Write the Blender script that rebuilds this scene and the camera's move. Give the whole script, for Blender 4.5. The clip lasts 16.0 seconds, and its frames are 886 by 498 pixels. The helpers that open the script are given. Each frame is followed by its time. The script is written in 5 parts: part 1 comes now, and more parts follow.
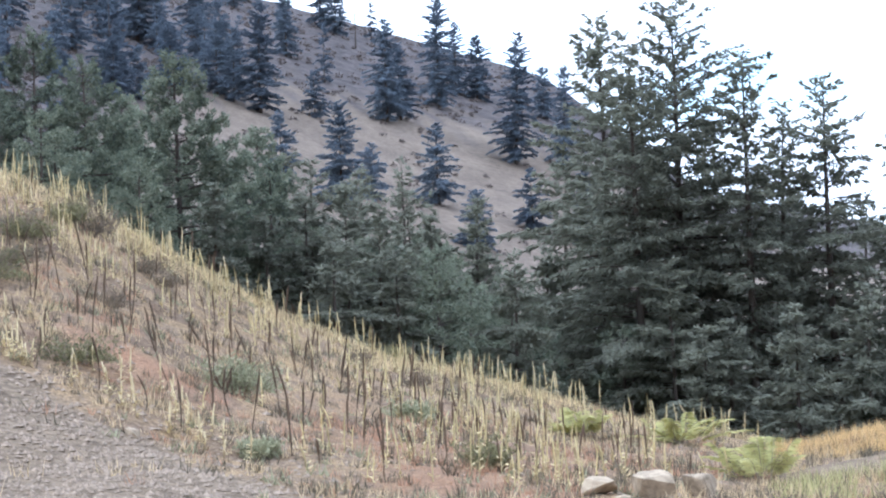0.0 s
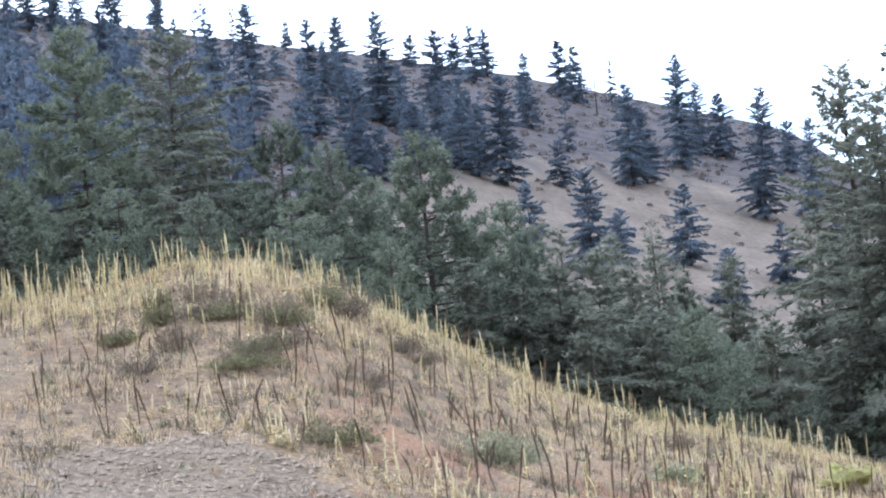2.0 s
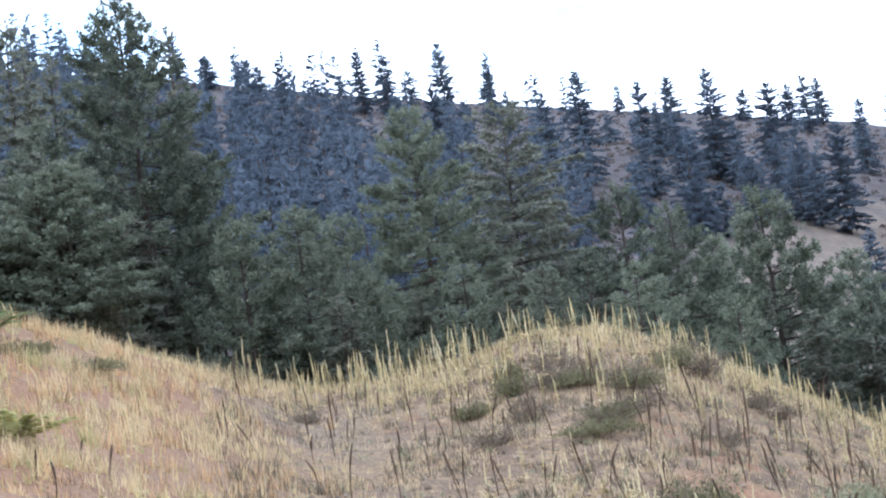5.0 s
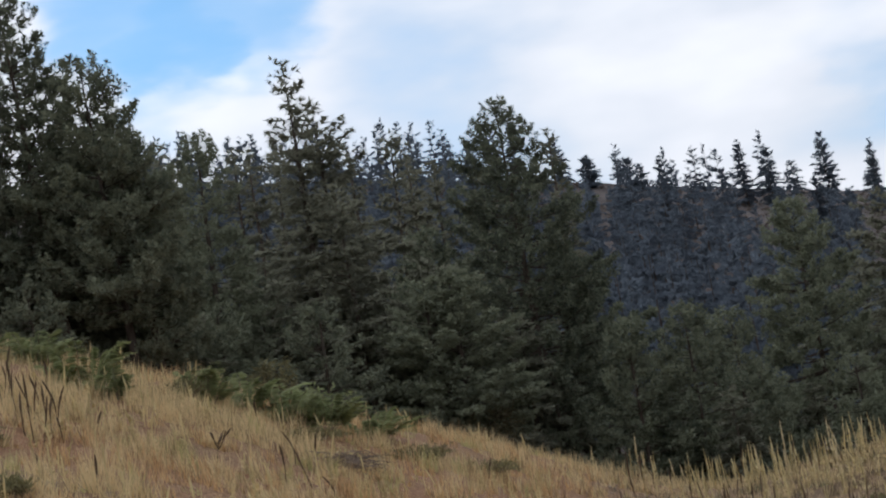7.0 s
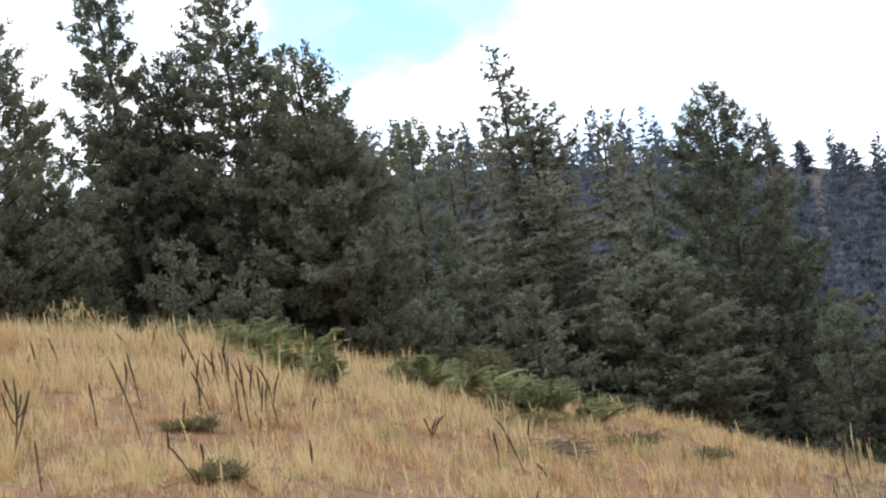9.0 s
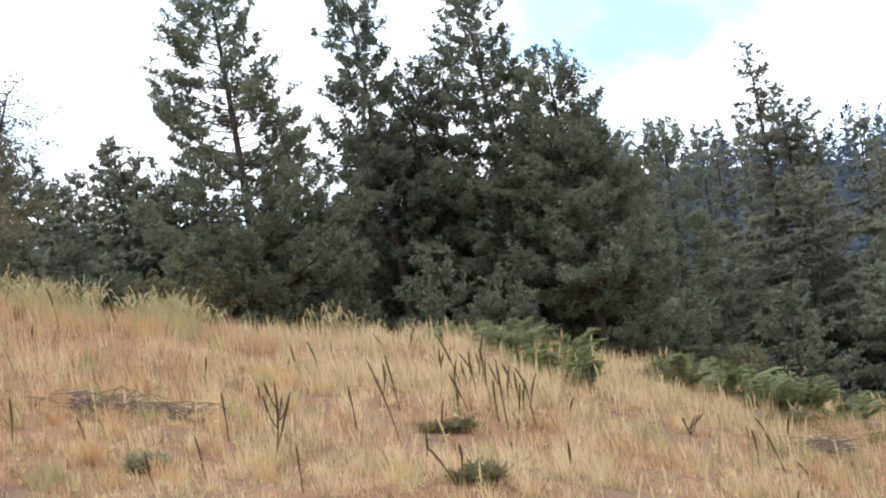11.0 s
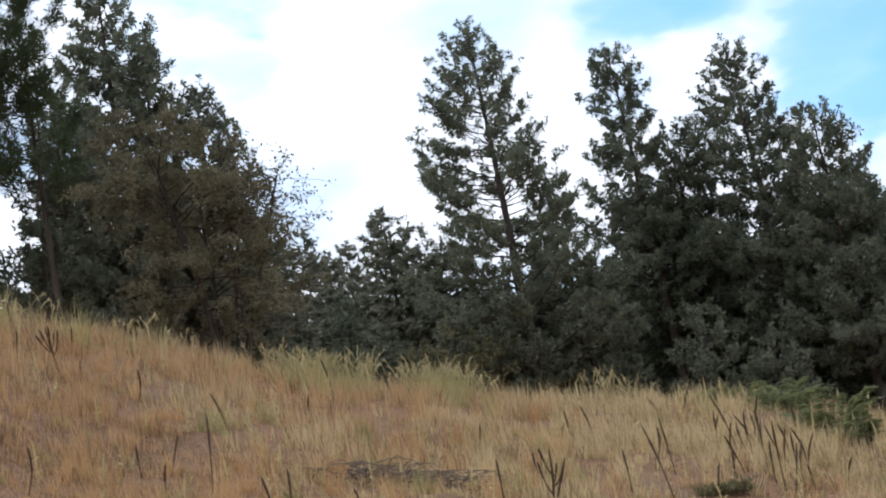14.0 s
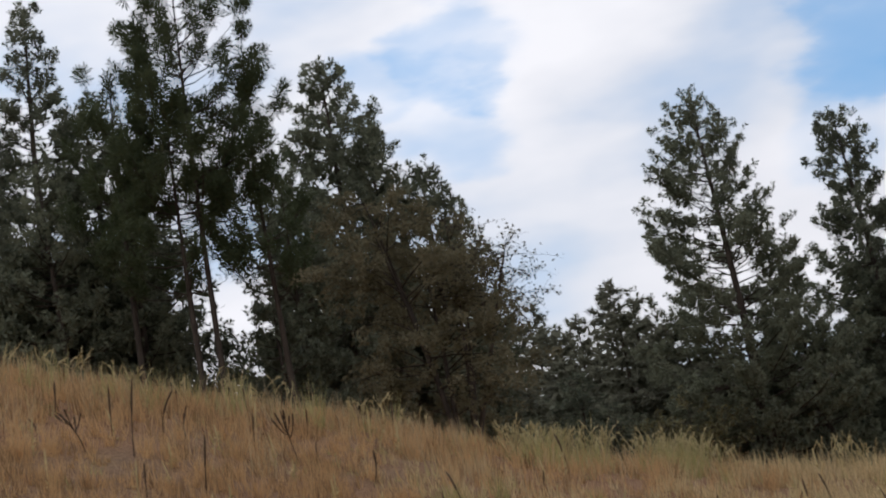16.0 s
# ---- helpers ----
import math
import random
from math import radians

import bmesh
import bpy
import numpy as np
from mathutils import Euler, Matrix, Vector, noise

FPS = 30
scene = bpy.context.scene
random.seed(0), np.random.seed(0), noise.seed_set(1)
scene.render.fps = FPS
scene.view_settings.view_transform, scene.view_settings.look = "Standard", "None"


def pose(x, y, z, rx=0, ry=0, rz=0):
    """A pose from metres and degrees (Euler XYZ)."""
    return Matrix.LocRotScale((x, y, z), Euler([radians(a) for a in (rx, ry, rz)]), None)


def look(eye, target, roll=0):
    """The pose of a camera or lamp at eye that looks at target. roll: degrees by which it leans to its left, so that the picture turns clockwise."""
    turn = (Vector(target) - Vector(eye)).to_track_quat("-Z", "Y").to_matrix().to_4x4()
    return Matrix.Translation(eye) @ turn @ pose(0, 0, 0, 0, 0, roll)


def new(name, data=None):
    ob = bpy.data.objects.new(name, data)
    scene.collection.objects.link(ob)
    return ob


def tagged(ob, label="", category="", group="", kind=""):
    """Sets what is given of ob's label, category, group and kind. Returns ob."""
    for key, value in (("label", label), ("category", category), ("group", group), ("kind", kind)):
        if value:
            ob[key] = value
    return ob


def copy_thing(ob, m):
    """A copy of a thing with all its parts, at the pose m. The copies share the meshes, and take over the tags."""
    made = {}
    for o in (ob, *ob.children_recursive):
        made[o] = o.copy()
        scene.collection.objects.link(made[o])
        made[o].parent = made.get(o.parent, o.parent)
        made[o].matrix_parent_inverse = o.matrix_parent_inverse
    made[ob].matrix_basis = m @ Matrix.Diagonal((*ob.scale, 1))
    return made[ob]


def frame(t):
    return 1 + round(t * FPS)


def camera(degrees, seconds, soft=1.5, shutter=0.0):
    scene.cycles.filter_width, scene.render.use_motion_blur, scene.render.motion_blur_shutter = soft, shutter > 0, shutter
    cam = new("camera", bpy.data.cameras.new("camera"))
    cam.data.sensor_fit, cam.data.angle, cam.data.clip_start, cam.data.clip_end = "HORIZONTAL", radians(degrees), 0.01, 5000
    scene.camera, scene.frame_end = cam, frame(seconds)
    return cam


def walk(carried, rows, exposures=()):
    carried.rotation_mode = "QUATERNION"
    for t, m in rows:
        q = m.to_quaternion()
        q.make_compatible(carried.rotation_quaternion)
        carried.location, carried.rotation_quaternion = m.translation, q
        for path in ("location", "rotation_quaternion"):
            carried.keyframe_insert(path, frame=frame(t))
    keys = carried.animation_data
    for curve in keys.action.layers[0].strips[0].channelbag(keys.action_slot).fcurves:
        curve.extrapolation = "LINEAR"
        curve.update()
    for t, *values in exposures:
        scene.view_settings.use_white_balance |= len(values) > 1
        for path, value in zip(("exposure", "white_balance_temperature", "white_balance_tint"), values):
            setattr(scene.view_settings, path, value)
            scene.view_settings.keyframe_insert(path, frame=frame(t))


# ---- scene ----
cam = camera(19.75, 16.0, soft=2.1)
EYE = Vector((0.0, 0.0, 1.6))


def heading(az, el):
    """The unit way that points az degrees to the left of +y and el degrees up."""
    a, e = radians(az), radians(el)
    return Vector((-math.sin(a) * math.cos(e), math.cos(a) * math.cos(e), math.sin(e)))


# seconds, heading to the left of +y, pitch and roll in degrees: a slow turn on the spot
TURNS = [
    (0, -23.913, 2.071, -2.067), (0.5, -22.254, 2.880, -3.024), (1, -20.650, 3.235, -3.717),
    (1.5, -19.461, 3.378, -4.501), (2, -18.345, 3.991, -5.441), (2.5, -16.562, 4.892, -6.301),
    (3, -14.910, 5.336, -6.957), (3.2, -14.431, 5.389, -7.098), (5.3, -9.648, 6.957, -8.874),
    (5.5, -8.700, 7.626, -9.055), (6, -6.033, 9.147, -9.381), (6.5, -3.990, 9.702, -9.662),
    (7, -2.498, 9.914, -9.763), (7.5, -1.373, 10.029, -9.510), (8, -0.000, 10.129, -9.267),
    (8.5, 1.395, 10.302, -9.119), (9, 2.339, 10.401, -9.146), (9.5, 3.734, 10.690, -9.063),
    (10, 5.198, 11.062, -9.124), (10.2, 5.798, 11.148, -9.087), (12.3, 10.875, 11.453, -8.867),
    (12.5, 11.117, 11.534, -8.867), (13, 11.552, 11.998, -8.787), (13.5, 12.460, 12.783, -8.842),
    (14, 14.005, 13.710, -9.313), (14.5, 15.594, 14.380, -9.813), (15, 17.131, 14.978, -10.346),
    (15.5, 17.735, 15.533, -10.214), (16, 18.962, 16.221, -10.081),
]

# seconds, stops, kelvin, tint
EXPOSURES = [(0, 0.25, 5150, 11), (2, 0.27, 5150, 11), (3.2, 0.09, 5150, 11), (5.3, 0.20, 5200, 11), (5.7, 0.02, 5400, 11), (6.1, -0.68, 5800, 11), (6.5, -1.32, 6050, 11), (7.3, -1.30, 6200, 11),
             (8, -0.80, 6300, 11), (9, -0.36, 6250, 11), (10.2, -0.20, 6100, 11), (12.3, 0.0, 5850, 11), (13.5, -0.36, 5850, 11), (14, -0.94, 5950, 11), (14.5, -1.60, 6200, 13), (16, -1.60, 6380, 13)]
walk(cam, [(t, look(EYE, EYE + heading(az, el) * 100, roll)) for t, az, el, roll in TURNS], EXPOSURES)

# ---- sky and sun ----
SUN_AZ, SUN_EL = 70.0, 44.0
THIN_CLOUD = ((1.2, 16.3, 2.4, 0.36), (3.9, 16.2, 2.4, 0.44), (3.2, 14.5, 1.6, 0.24), (-15.8, 11.2, 2.2, 0.16), (-12.4, 12.8, 1.5, 0.12), (-13.8, 10.9, 1.6, 0.10), (17.9, 20.8, 1.7, 0.32),
              (19.9, 20.0, 1.4, 0.22), (18.2, 19.1, 1.5, 0.20), (8.2, 19.2, 2.3, 0.36), (6.6, 18.5, 1.8, 0.26), (9.1, 17.0, 1.5, 0.18), (27.0, 28.0, 5.0, 0.36))
world = bpy.data.worlds.new("sky")
scene.world = world
world.use_nodes = True
wn, wl = world.node_tree.nodes, world.node_tree.links
wn.clear()
w_out, w_bg = wn.new("ShaderNodeOutputWorld"), wn.new("ShaderNodeBackground")
w_sky = wn.new("ShaderNodeTexSky")
w_sky.sky_type, w_sky.sun_disc = "NISHITA", False
w_sky.sun_elevation, w_sky.sun_rotation = radians(SUN_EL), radians(-SUN_AZ)
w_co, w_map, w_noise, w_ramp = wn.new("ShaderNodeTexCoord"), wn.new("ShaderNodeMapping"), wn.new("ShaderNodeTexNoise"), wn.new("ShaderNodeValToRGB")
w_map.inputs["Scale"].default_value = (2.6, 2.6, 6.5)
w_map.inputs["Location"].default_value = (0.35, 0.2, 0.1)
w_noise.inputs["Scale"].default_value, w_noise.inputs["Detail"].default_value, w_noise.inputs["Roughness"].default_value = 3.4, 5.0, 0.45
w_ramp.color_ramp.elements[0].position, w_ramp.color_ramp.elements[1].position = 0.16, 0.70
w_ramp.color_ramp.elements[0].color = (0.14, 0.14, 0.14, 1)
w_ramp.color_ramp.elements.new(0.38).color = (0.26, 0.26, 0.26, 1)
w_ramp.color_ramp.elements.new(0.50).color = (0.48, 0.48, 0.48, 1)
w_ramp.color_ramp.interpolation = "B_SPLINE"
w_scale, w_mix = wn.new("ShaderNodeMix"), wn.new("ShaderNodeMix")
for n in (w_scale, w_mix):
    n.data_type = "RGBA"
w_scale.blend_type, w_scale.inputs[0].default_value = "MULTIPLY", 1.0
w_scale.inputs[7].default_value = (0.20, 0.37, 0.44, 1)
# clouds, brighter round the hidden sun
w_dot, w_glow, w_cloud = wn.new("ShaderNodeVectorMath"), wn.new("ShaderNodeMapRange"), wn.new("ShaderNodeMix")
w_dot.operation, w_dot.inputs[1].default_value = "DOT_PRODUCT", heading(SUN_AZ, SUN_EL)
w_glow.inputs[1].default_value, w_glow.inputs[2].default_value = -0.3, 0.72
w_cloud.data_type = "RGBA"
w_cloud.inputs[6].default_value, w_cloud.inputs[7].default_value = (1.56, 1.59, 1.66, 1), (2.72, 2.74, 2.80, 1)
wl.new(w_co.outputs["Generated"], w_dot.inputs[0])
wl.new(w_dot.outputs["Value"], w_glow.inputs[0])
wl.new(w_glow.outputs[0], w_cloud.inputs[0])
# grey undersides
w_shade, w_grey, w_cloud2 = wn.new("ShaderNodeTexNoise"), wn.new("ShaderNodeMapRange"), wn.new("ShaderNodeVectorMath")
w_shade.inputs["Scale"].default_value, w_shade.inputs["Detail"].default_value = 3.4, 4.0
w_grey.inputs[1].default_value, w_grey.inputs[2].default_value, w_grey.inputs[3].default_value, w_grey.inputs[4].default_value = 0.35, 0.65, 0.90, 1.08
w_cloud2.operation = "SCALE"
wl.new(w_map.outputs[0], w_shade.inputs["Vector"])
wl.new(w_shade.outputs["Fac"], w_grey.inputs[0])
wl.new(w_cloud.outputs[2], w_cloud2.inputs[0])
wl.new(w_grey.outputs[0], w_cloud2.inputs["Scale"])
wl.new(w_cloud2.outputs[0], w_mix.inputs[7])
wl.new(w_co.outputs["Generated"], w_map.inputs[0])
wl.new(w_map.outputs[0], w_noise.inputs["Vector"])
# cloud closes in towards the horizon
w_sep, w_low, w_add = wn.new("ShaderNodeSeparateXYZ"), wn.new("ShaderNodeMapRange"), wn.new("ShaderNodeMath")
w_low.inputs[1].default_value, w_low.inputs[2].default_value, w_low.inputs[3].default_value, w_low.inputs[4].default_value = 0.20, 0.36, 0.26, 0.20
wl.new(w_co.outputs["Generated"], w_sep.inputs[0])
wl.new(w_sep.outputs[2], w_low.inputs[0])
wl.new(w_low.outputs[0], w_add.inputs[0])
wl.new(w_noise.outputs["Fac"], w_add.inputs[1])
# thin places where blue shows through: heading, height, half width, how thin
w_cover = w_add.outputs[0]
w_warp, w_shift, w_push, w_moved = wn.new("ShaderNodeTexNoise"), wn.new("ShaderNodeVectorMath"), wn.new("ShaderNodeVectorMath"), wn.new("ShaderNodeVectorMath")
w_warp.inputs["Scale"].default_value, w_warp.inputs["Detail"].default_value = 7.5, 5.0
w_shift.operation, w_shift.inputs[1].default_value = "SUBTRACT", (0.5, 0.5, 0.5)
w_push.operation, w_push.inputs["Scale"].default_value = "SCALE", 0.060
wl.new(w_map.outputs[0], w_warp.inputs["Vector"])
wl.new(w_warp.outputs["Color"], w_shift.inputs[0])
wl.new(w_shift.outputs[0], w_push.inputs[0])
wl.new(w_co.outputs["Generated"], w_moved.inputs[0])
wl.new(w_push.outputs[0], w_moved.inputs[1])
w_unit = wn.new("ShaderNodeVectorMath")
w_unit.operation = "NORMALIZE"
wl.new(w_moved.outputs[0], w_unit.inputs[0])
for az, el, wide, depth in THIN_CLOUD:
    near, dip, less = wn.new("ShaderNodeVectorMath"), wn.new("ShaderNodeMapRange"), wn.new("ShaderNodeMath")
    near.operation, near.inputs[1].default_value, less.operation = "DOT_PRODUCT", heading(az, el), "SUBTRACT"
    dip.interpolation_type = "SMOOTHSTEP"
    dip.inputs[1].default_value, dip.inputs[2].default_value, dip.inputs[4].default_value = math.cos(radians(wide)), 1.0, depth
    wl.new(w_unit.outputs[0], near.inputs[0])
    wl.new(near.outputs["Value"], dip.inputs[0])
    wl.new(w_cover, less.inputs[0])
    wl.new(dip.outputs[0], less.inputs[1])
    w_cover = less.outputs[0]
wl.new(w_cover, w_ramp.inputs[0])
wl.new(w_sky.outputs[0], w_scale.inputs[6])
wl.new(w_ramp.outputs[0], w_mix.inputs[0])
wl.new(w_scale.outputs[2], w_mix.inputs[6])
wl.new(w_mix.outputs[2], w_bg.inputs[0])
w_bg.inputs[1].default_value = 1.0
wl.new(w_bg.outputs[0], w_out.inputs[0])
sun = new("sun", bpy.data.lights.new("sun", "SUN"))
sun.data.energy, sun.data.angle, sun.data.color = 1.0, radians(14), (1.0, 0.95, 0.87)
sun.matrix_world = look((0, 0, 50), Vector((0, 0, 50)) - heading(SUN_AZ, SUN_EL))


# ---- materials ----
def node_material(name):
    m = bpy.data.materials.new(name)
    m.use_nodes = True
    return m, m.node_tree.nodes, m.node_tree.links, m.node_tree.nodes["Principled BSDF"]


def foliage(name, dark, light, glow=0.25, patch=1.2, each=0.55):
    """Leaves or needles: every spray its own tint, with larger patches over the crown."""
    m, n, l, b = node_material(name)
    geo, ob, tex, co = n.new("ShaderNodeNewGeometry"), n.new("ShaderNodeObjectInfo"), n.new("ShaderNodeTexNoise"), n.new("ShaderNodeTexCoord")
    tex.inputs["Scale"].default_value, tex.inputs["Detail"].default_value = patch, 3
    l.new(co.outputs["Object"], tex.inputs["Vector"])
    add, add2, ramp = n.new("ShaderNodeMath"), n.new("ShaderNodeMath"), n.new("ShaderNodeValToRGB")
    add.operation = add2.operation = "MULTIPLY_ADD"
    l.new(geo.outputs["Random Per Island"], add.inputs[0])
    add.inputs[1].default_value = each
    l.new(tex.outputs["Fac"], add.inputs[2])
    l.new(ob.outputs["Random"], add2.inputs[0])
    add2.inputs[1].default_value = 0.3
    l.new(add.outputs[0], add2.inputs[2])
    ramp.color_ramp.elements[0].position, ramp.color_ramp.elements[0].color = 0.45, (*dark, 1)
    ramp.color_ramp.elements[1].position, ramp.color_ramp.elements[1].color = 1.25 / 1.3, (*light, 1)
    l.new(add2.outputs[0], ramp.inputs[0])
    l.new(ramp.outputs[0], b.inputs["Base Color"])
    b.inputs["Roughness"].default_value = 0.75
    b.inputs["Specular IOR Level"].default_value = 0.25
    tr, mix = n.new("ShaderNodeBsdfTranslucent"), n.new("ShaderNodeMixShader")
    l.new(ramp.outputs[0], tr.inputs[0])
    mix.inputs[0].default_value = glow
    l.new(b.outputs[0], mix.inputs[1])
    l.new(tr.outputs[0], mix.inputs[2])
    l.new(mix.outputs[0], n["Material Output"].inputs[0])
    return m


def rough(name, dark, light, scale=6.0, stretch=(1, 1, 1), bump=0.4, roughness=0.9, fine=40.0):
    """Bark, stone, dead stalks: two scales of mottling and a bump."""
    m, n, l, b = node_material(name)
    co, mp, t1, t2, ramp, bp = (n.new("ShaderNodeTexCoord"), n.new("ShaderNodeMapping"), n.new("ShaderNodeTexNoise"), n.new("ShaderNodeTexNoise"),
                                n.new("ShaderNodeValToRGB"), n.new("ShaderNodeBump"))
    mp.inputs["Scale"].default_value = stretch
    l.new(co.outputs["Object"], mp.inputs[0])
    for t, s in ((t1, scale), (t2, fine)):
        t.inputs["Scale"].default_value, t.inputs["Detail"].default_value = s, 4
        l.new(mp.outputs[0], t.inputs["Vector"])
    mix, info, addr = n.new("ShaderNodeMath"), n.new("ShaderNodeObjectInfo"), n.new("ShaderNodeMath")
    mix.operation = addr.operation = "MULTIPLY_ADD"
    mix.inputs[1].default_value = 0.5
    l.new(t2.outputs["Fac"], mix.inputs[0])
    l.new(t1.outputs["Fac"], mix.inputs[2])
    addr.inputs[1].default_value = 0.25
    l.new(info.outputs["Random"], addr.inputs[0])
    l.new(mix.outputs[0], addr.inputs[2])
    ramp.color_ramp.elements[0].position, ramp.color_ramp.elements[0].color = 0.55, (*dark, 1)
    ramp.color_ramp.elements[1].position, ramp.color_ramp.elements[1].color = 1.0, (*light, 1)
    l.new(addr.outputs[0], ramp.inputs[0])
    l.new(ramp.outputs[0], b.inputs["Base Color"])
    b.inputs["Roughness"].default_value = roughness
    b.inputs["Specular IOR Level"].default_value = 0.2
    bp.inputs["Strength"].default_value = bump
    l.new(mix.outputs[0], bp.inputs["Height"])
    l.new(bp.outputs[0], b.inputs["Normal"])
    return m


FIR = foliage("fir_needles", (0.114, 0.114, 0.086), (0.252, 0.250, 0.182), 0.55)
# air haze of the far hill, bluish and pale, mixed into the needle colour
FAR_FIR = foliage("haze_tinted_fir_needles", (0.102, 0.121, 0.148), (0.206, 0.240, 0.276), 0.6, 0.11, 0.10)
PINE = foliage("pine_needles", (0.067, 0.078, 0.057), (0.232, 0.247, 0.166), 0.36, 1.2, 0.35)
LONG_PINE = foliage("long_pine_needles", (0.036, 0.052, 0.026), (0.098, 0.120, 0.058))
BROWN_LEAF = foliage("autumn_leaves", (0.066, 0.060, 0.036), (0.215, 0.190, 0.112), 0.35)
WEED_LEAF = foliage("withered_leaves", (0.06, 0.047, 0.030), (0.20, 0.155, 0.10), 0.25)
OLIVE_LEAF = foliage("olive_leaves", (0.078, 0.073, 0.038), (0.215, 0.195, 0.095), 0.3)
GREEN_LEAF = foliage("green_leaves", (0.12, 0.142, 0.066), (0.31, 0.340, 0.160), 0.4)
LIME_LEAF = foliage("yellow_green_leaves", (0.22, 0.215, 0.075), (0.56, 0.52, 0.22), 0.45)
SAGE_LEAF = foliage("sage_leaves", (0.14, 0.138, 0.080), (0.34, 0.325, 0.19), 0.25)
STRAW = foliage("straw", (0.150, 0.104, 0.048), (0.73, 0.570, 0.315), 0.35, 1.6, 0.75)
RUST_STRAW = foliage("rust_straw", (0.145, 0.084, 0.042), (0.66, 0.430, 0.215), 0.35, 1.6, 0.75)
RUSSET = foliage("russet_straw", (0.16, 0.082, 0.050), (0.46, 0.270, 0.165), 0.3, 1.6)
PALE_STRAW = foliage("pale_straw", (0.125, 0.086, 0.044), (0.62, 0.470, 0.275), 0.35, 1.6, 0.75)
PALE_STALK = rough("pale_stalk", (0.30, 0.225, 0.115), (0.66, 0.54, 0.32), 6, (4, 4, 1), 0.3)
YELLOW_SEED = foliage("yellow_seed_spikes", (0.30, 0.235, 0.105), (0.70, 0.58, 0.31), 0.3)
BARK = rough("bark", (0.034, 0.027, 0.022), (0.098, 0.075, 0.058), 3, (3, 3, 0.6), 0.7)
DEAD_STALK = rough("dead_stalk", (0.030, 0.020, 0.013), (0.11, 0.072, 0.044), 6, (4, 4, 1), 0.4)
TAN_STALK = rough("tan_stalk", (0.17, 0.12, 0.06), (0.42, 0.32, 0.18), 6, (4, 4, 1), 0.3)
STONE = rough("pale_stone", (0.145, 0.110, 0.074), (0.43, 0.335, 0.225), 5.5, (1, 1, 1), 0.9)
GRAVEL_STONE = rough("gravel_stone", (0.13, 0.096, 0.066), (0.36, 0.275, 0.195), 9, (1, 1, 1), 0.3)
GREY_TWIG = rough("grey_twig", (0.08, 0.060, 0.046), (0.25, 0.195, 0.15), 5, (1, 1, 1), 0.3)

# ---- the lie of the land, as heights by heading and distance ----
RIDGE_AZ = (-180, -60, -34, -31.5, -28, -24.5, -22, -20, -18, -16.5, -15.5, -14, -12.5, -11, -9.5, -8.5, -7.5, -6, -4.5, -2, 0, 2, 4, 6, 8, 10, 12.5, 15, 18, 21, 24, 27, 30, 60, 180)
RIDGE_EL = (0, -2, -2.3, -2.7, -1.95, -0.9, -0.15, 0.8, 2.0, 2.9, 3.5, 4.0, 4.1, 3.8, 3.68, 3.57, 3.6, 4.05, 4.65, 5.75, 6.25, 7.0, 7.95, 8.5, 9.2, 9.5, 9.93, 10.48, 11.3, 12.46, 13.36, 14.2, 14.95, 14, 0)
DIST_AZ = (-180, -60, -34, -28, -22, -14, -9, -7, -4, 2, 10, 20, 30, 60, 180)
DIST_M = (70, 70, 80, 95, 90, 84, 90, 94, 84, 70, 64, 60, 58, 58, 70)
TOE_AZ = (-180, -60, -34, -24, -14, -10.5, -8, -4.5, 2, 6, 11, 16, 22, 26, 30, 60, 180)
TOE_EL = (-2.2, -3, -4.2, -3.9, -3.5, -2.1, -1.0, 0.6, 3.2, 4.9, 5.7, 6.5, 7.2, 8.6, 10, 9, -2.2)
HILL_AZ = (-180, -60, -34, -30, -26.3, -23.6, -20.5, -17, -13, -9, -5.5, -2, 4, 12, 18, 30, 60, 180)
HILL_EL = (2, 2, 2.2, 3.0, 5.9, 6.75, 7.7, 8.5, 9.3, 10.15, 10.95, 11.6, 12.3, 12.4, 12.6, 14.5, 13, 2)
TOE, WOOD, CREST = 40.0, 150.0, 620.0


def smooth(s):
    s = np.clip(s, 0, 1)
    return s * s * (3 - 2 * s)


def rolling(az, dist):
    """Low uneven swells, in metres."""
    x, y = -np.sin(np.radians(az)) * dist, np.cos(np.radians(az)) * dist
    s = np.sin(x * 0.61 + 1.3 * np.sin(y * 0.37)) * np.sin(y * 0.53 + 1.1 * np.sin(x * 0.29))
    s2 = np.sin(x * 1.9 + 2.0 * np.sin(y * 1.1)) * np.sin(y * 1.7 + 1.4 * np.sin(x * 1.3))
    far = np.sin(x * 0.045 + 2 * np.sin(y * 0.021)) * np.sin(y * 0.038 + 1.5 * np.sin(x * 0.027))
    return 0.16 * s + 0.05 * s2 + 1.3 * far * smooth((dist - 200) / 200) * (1 - smooth((dist - 520) / 90))


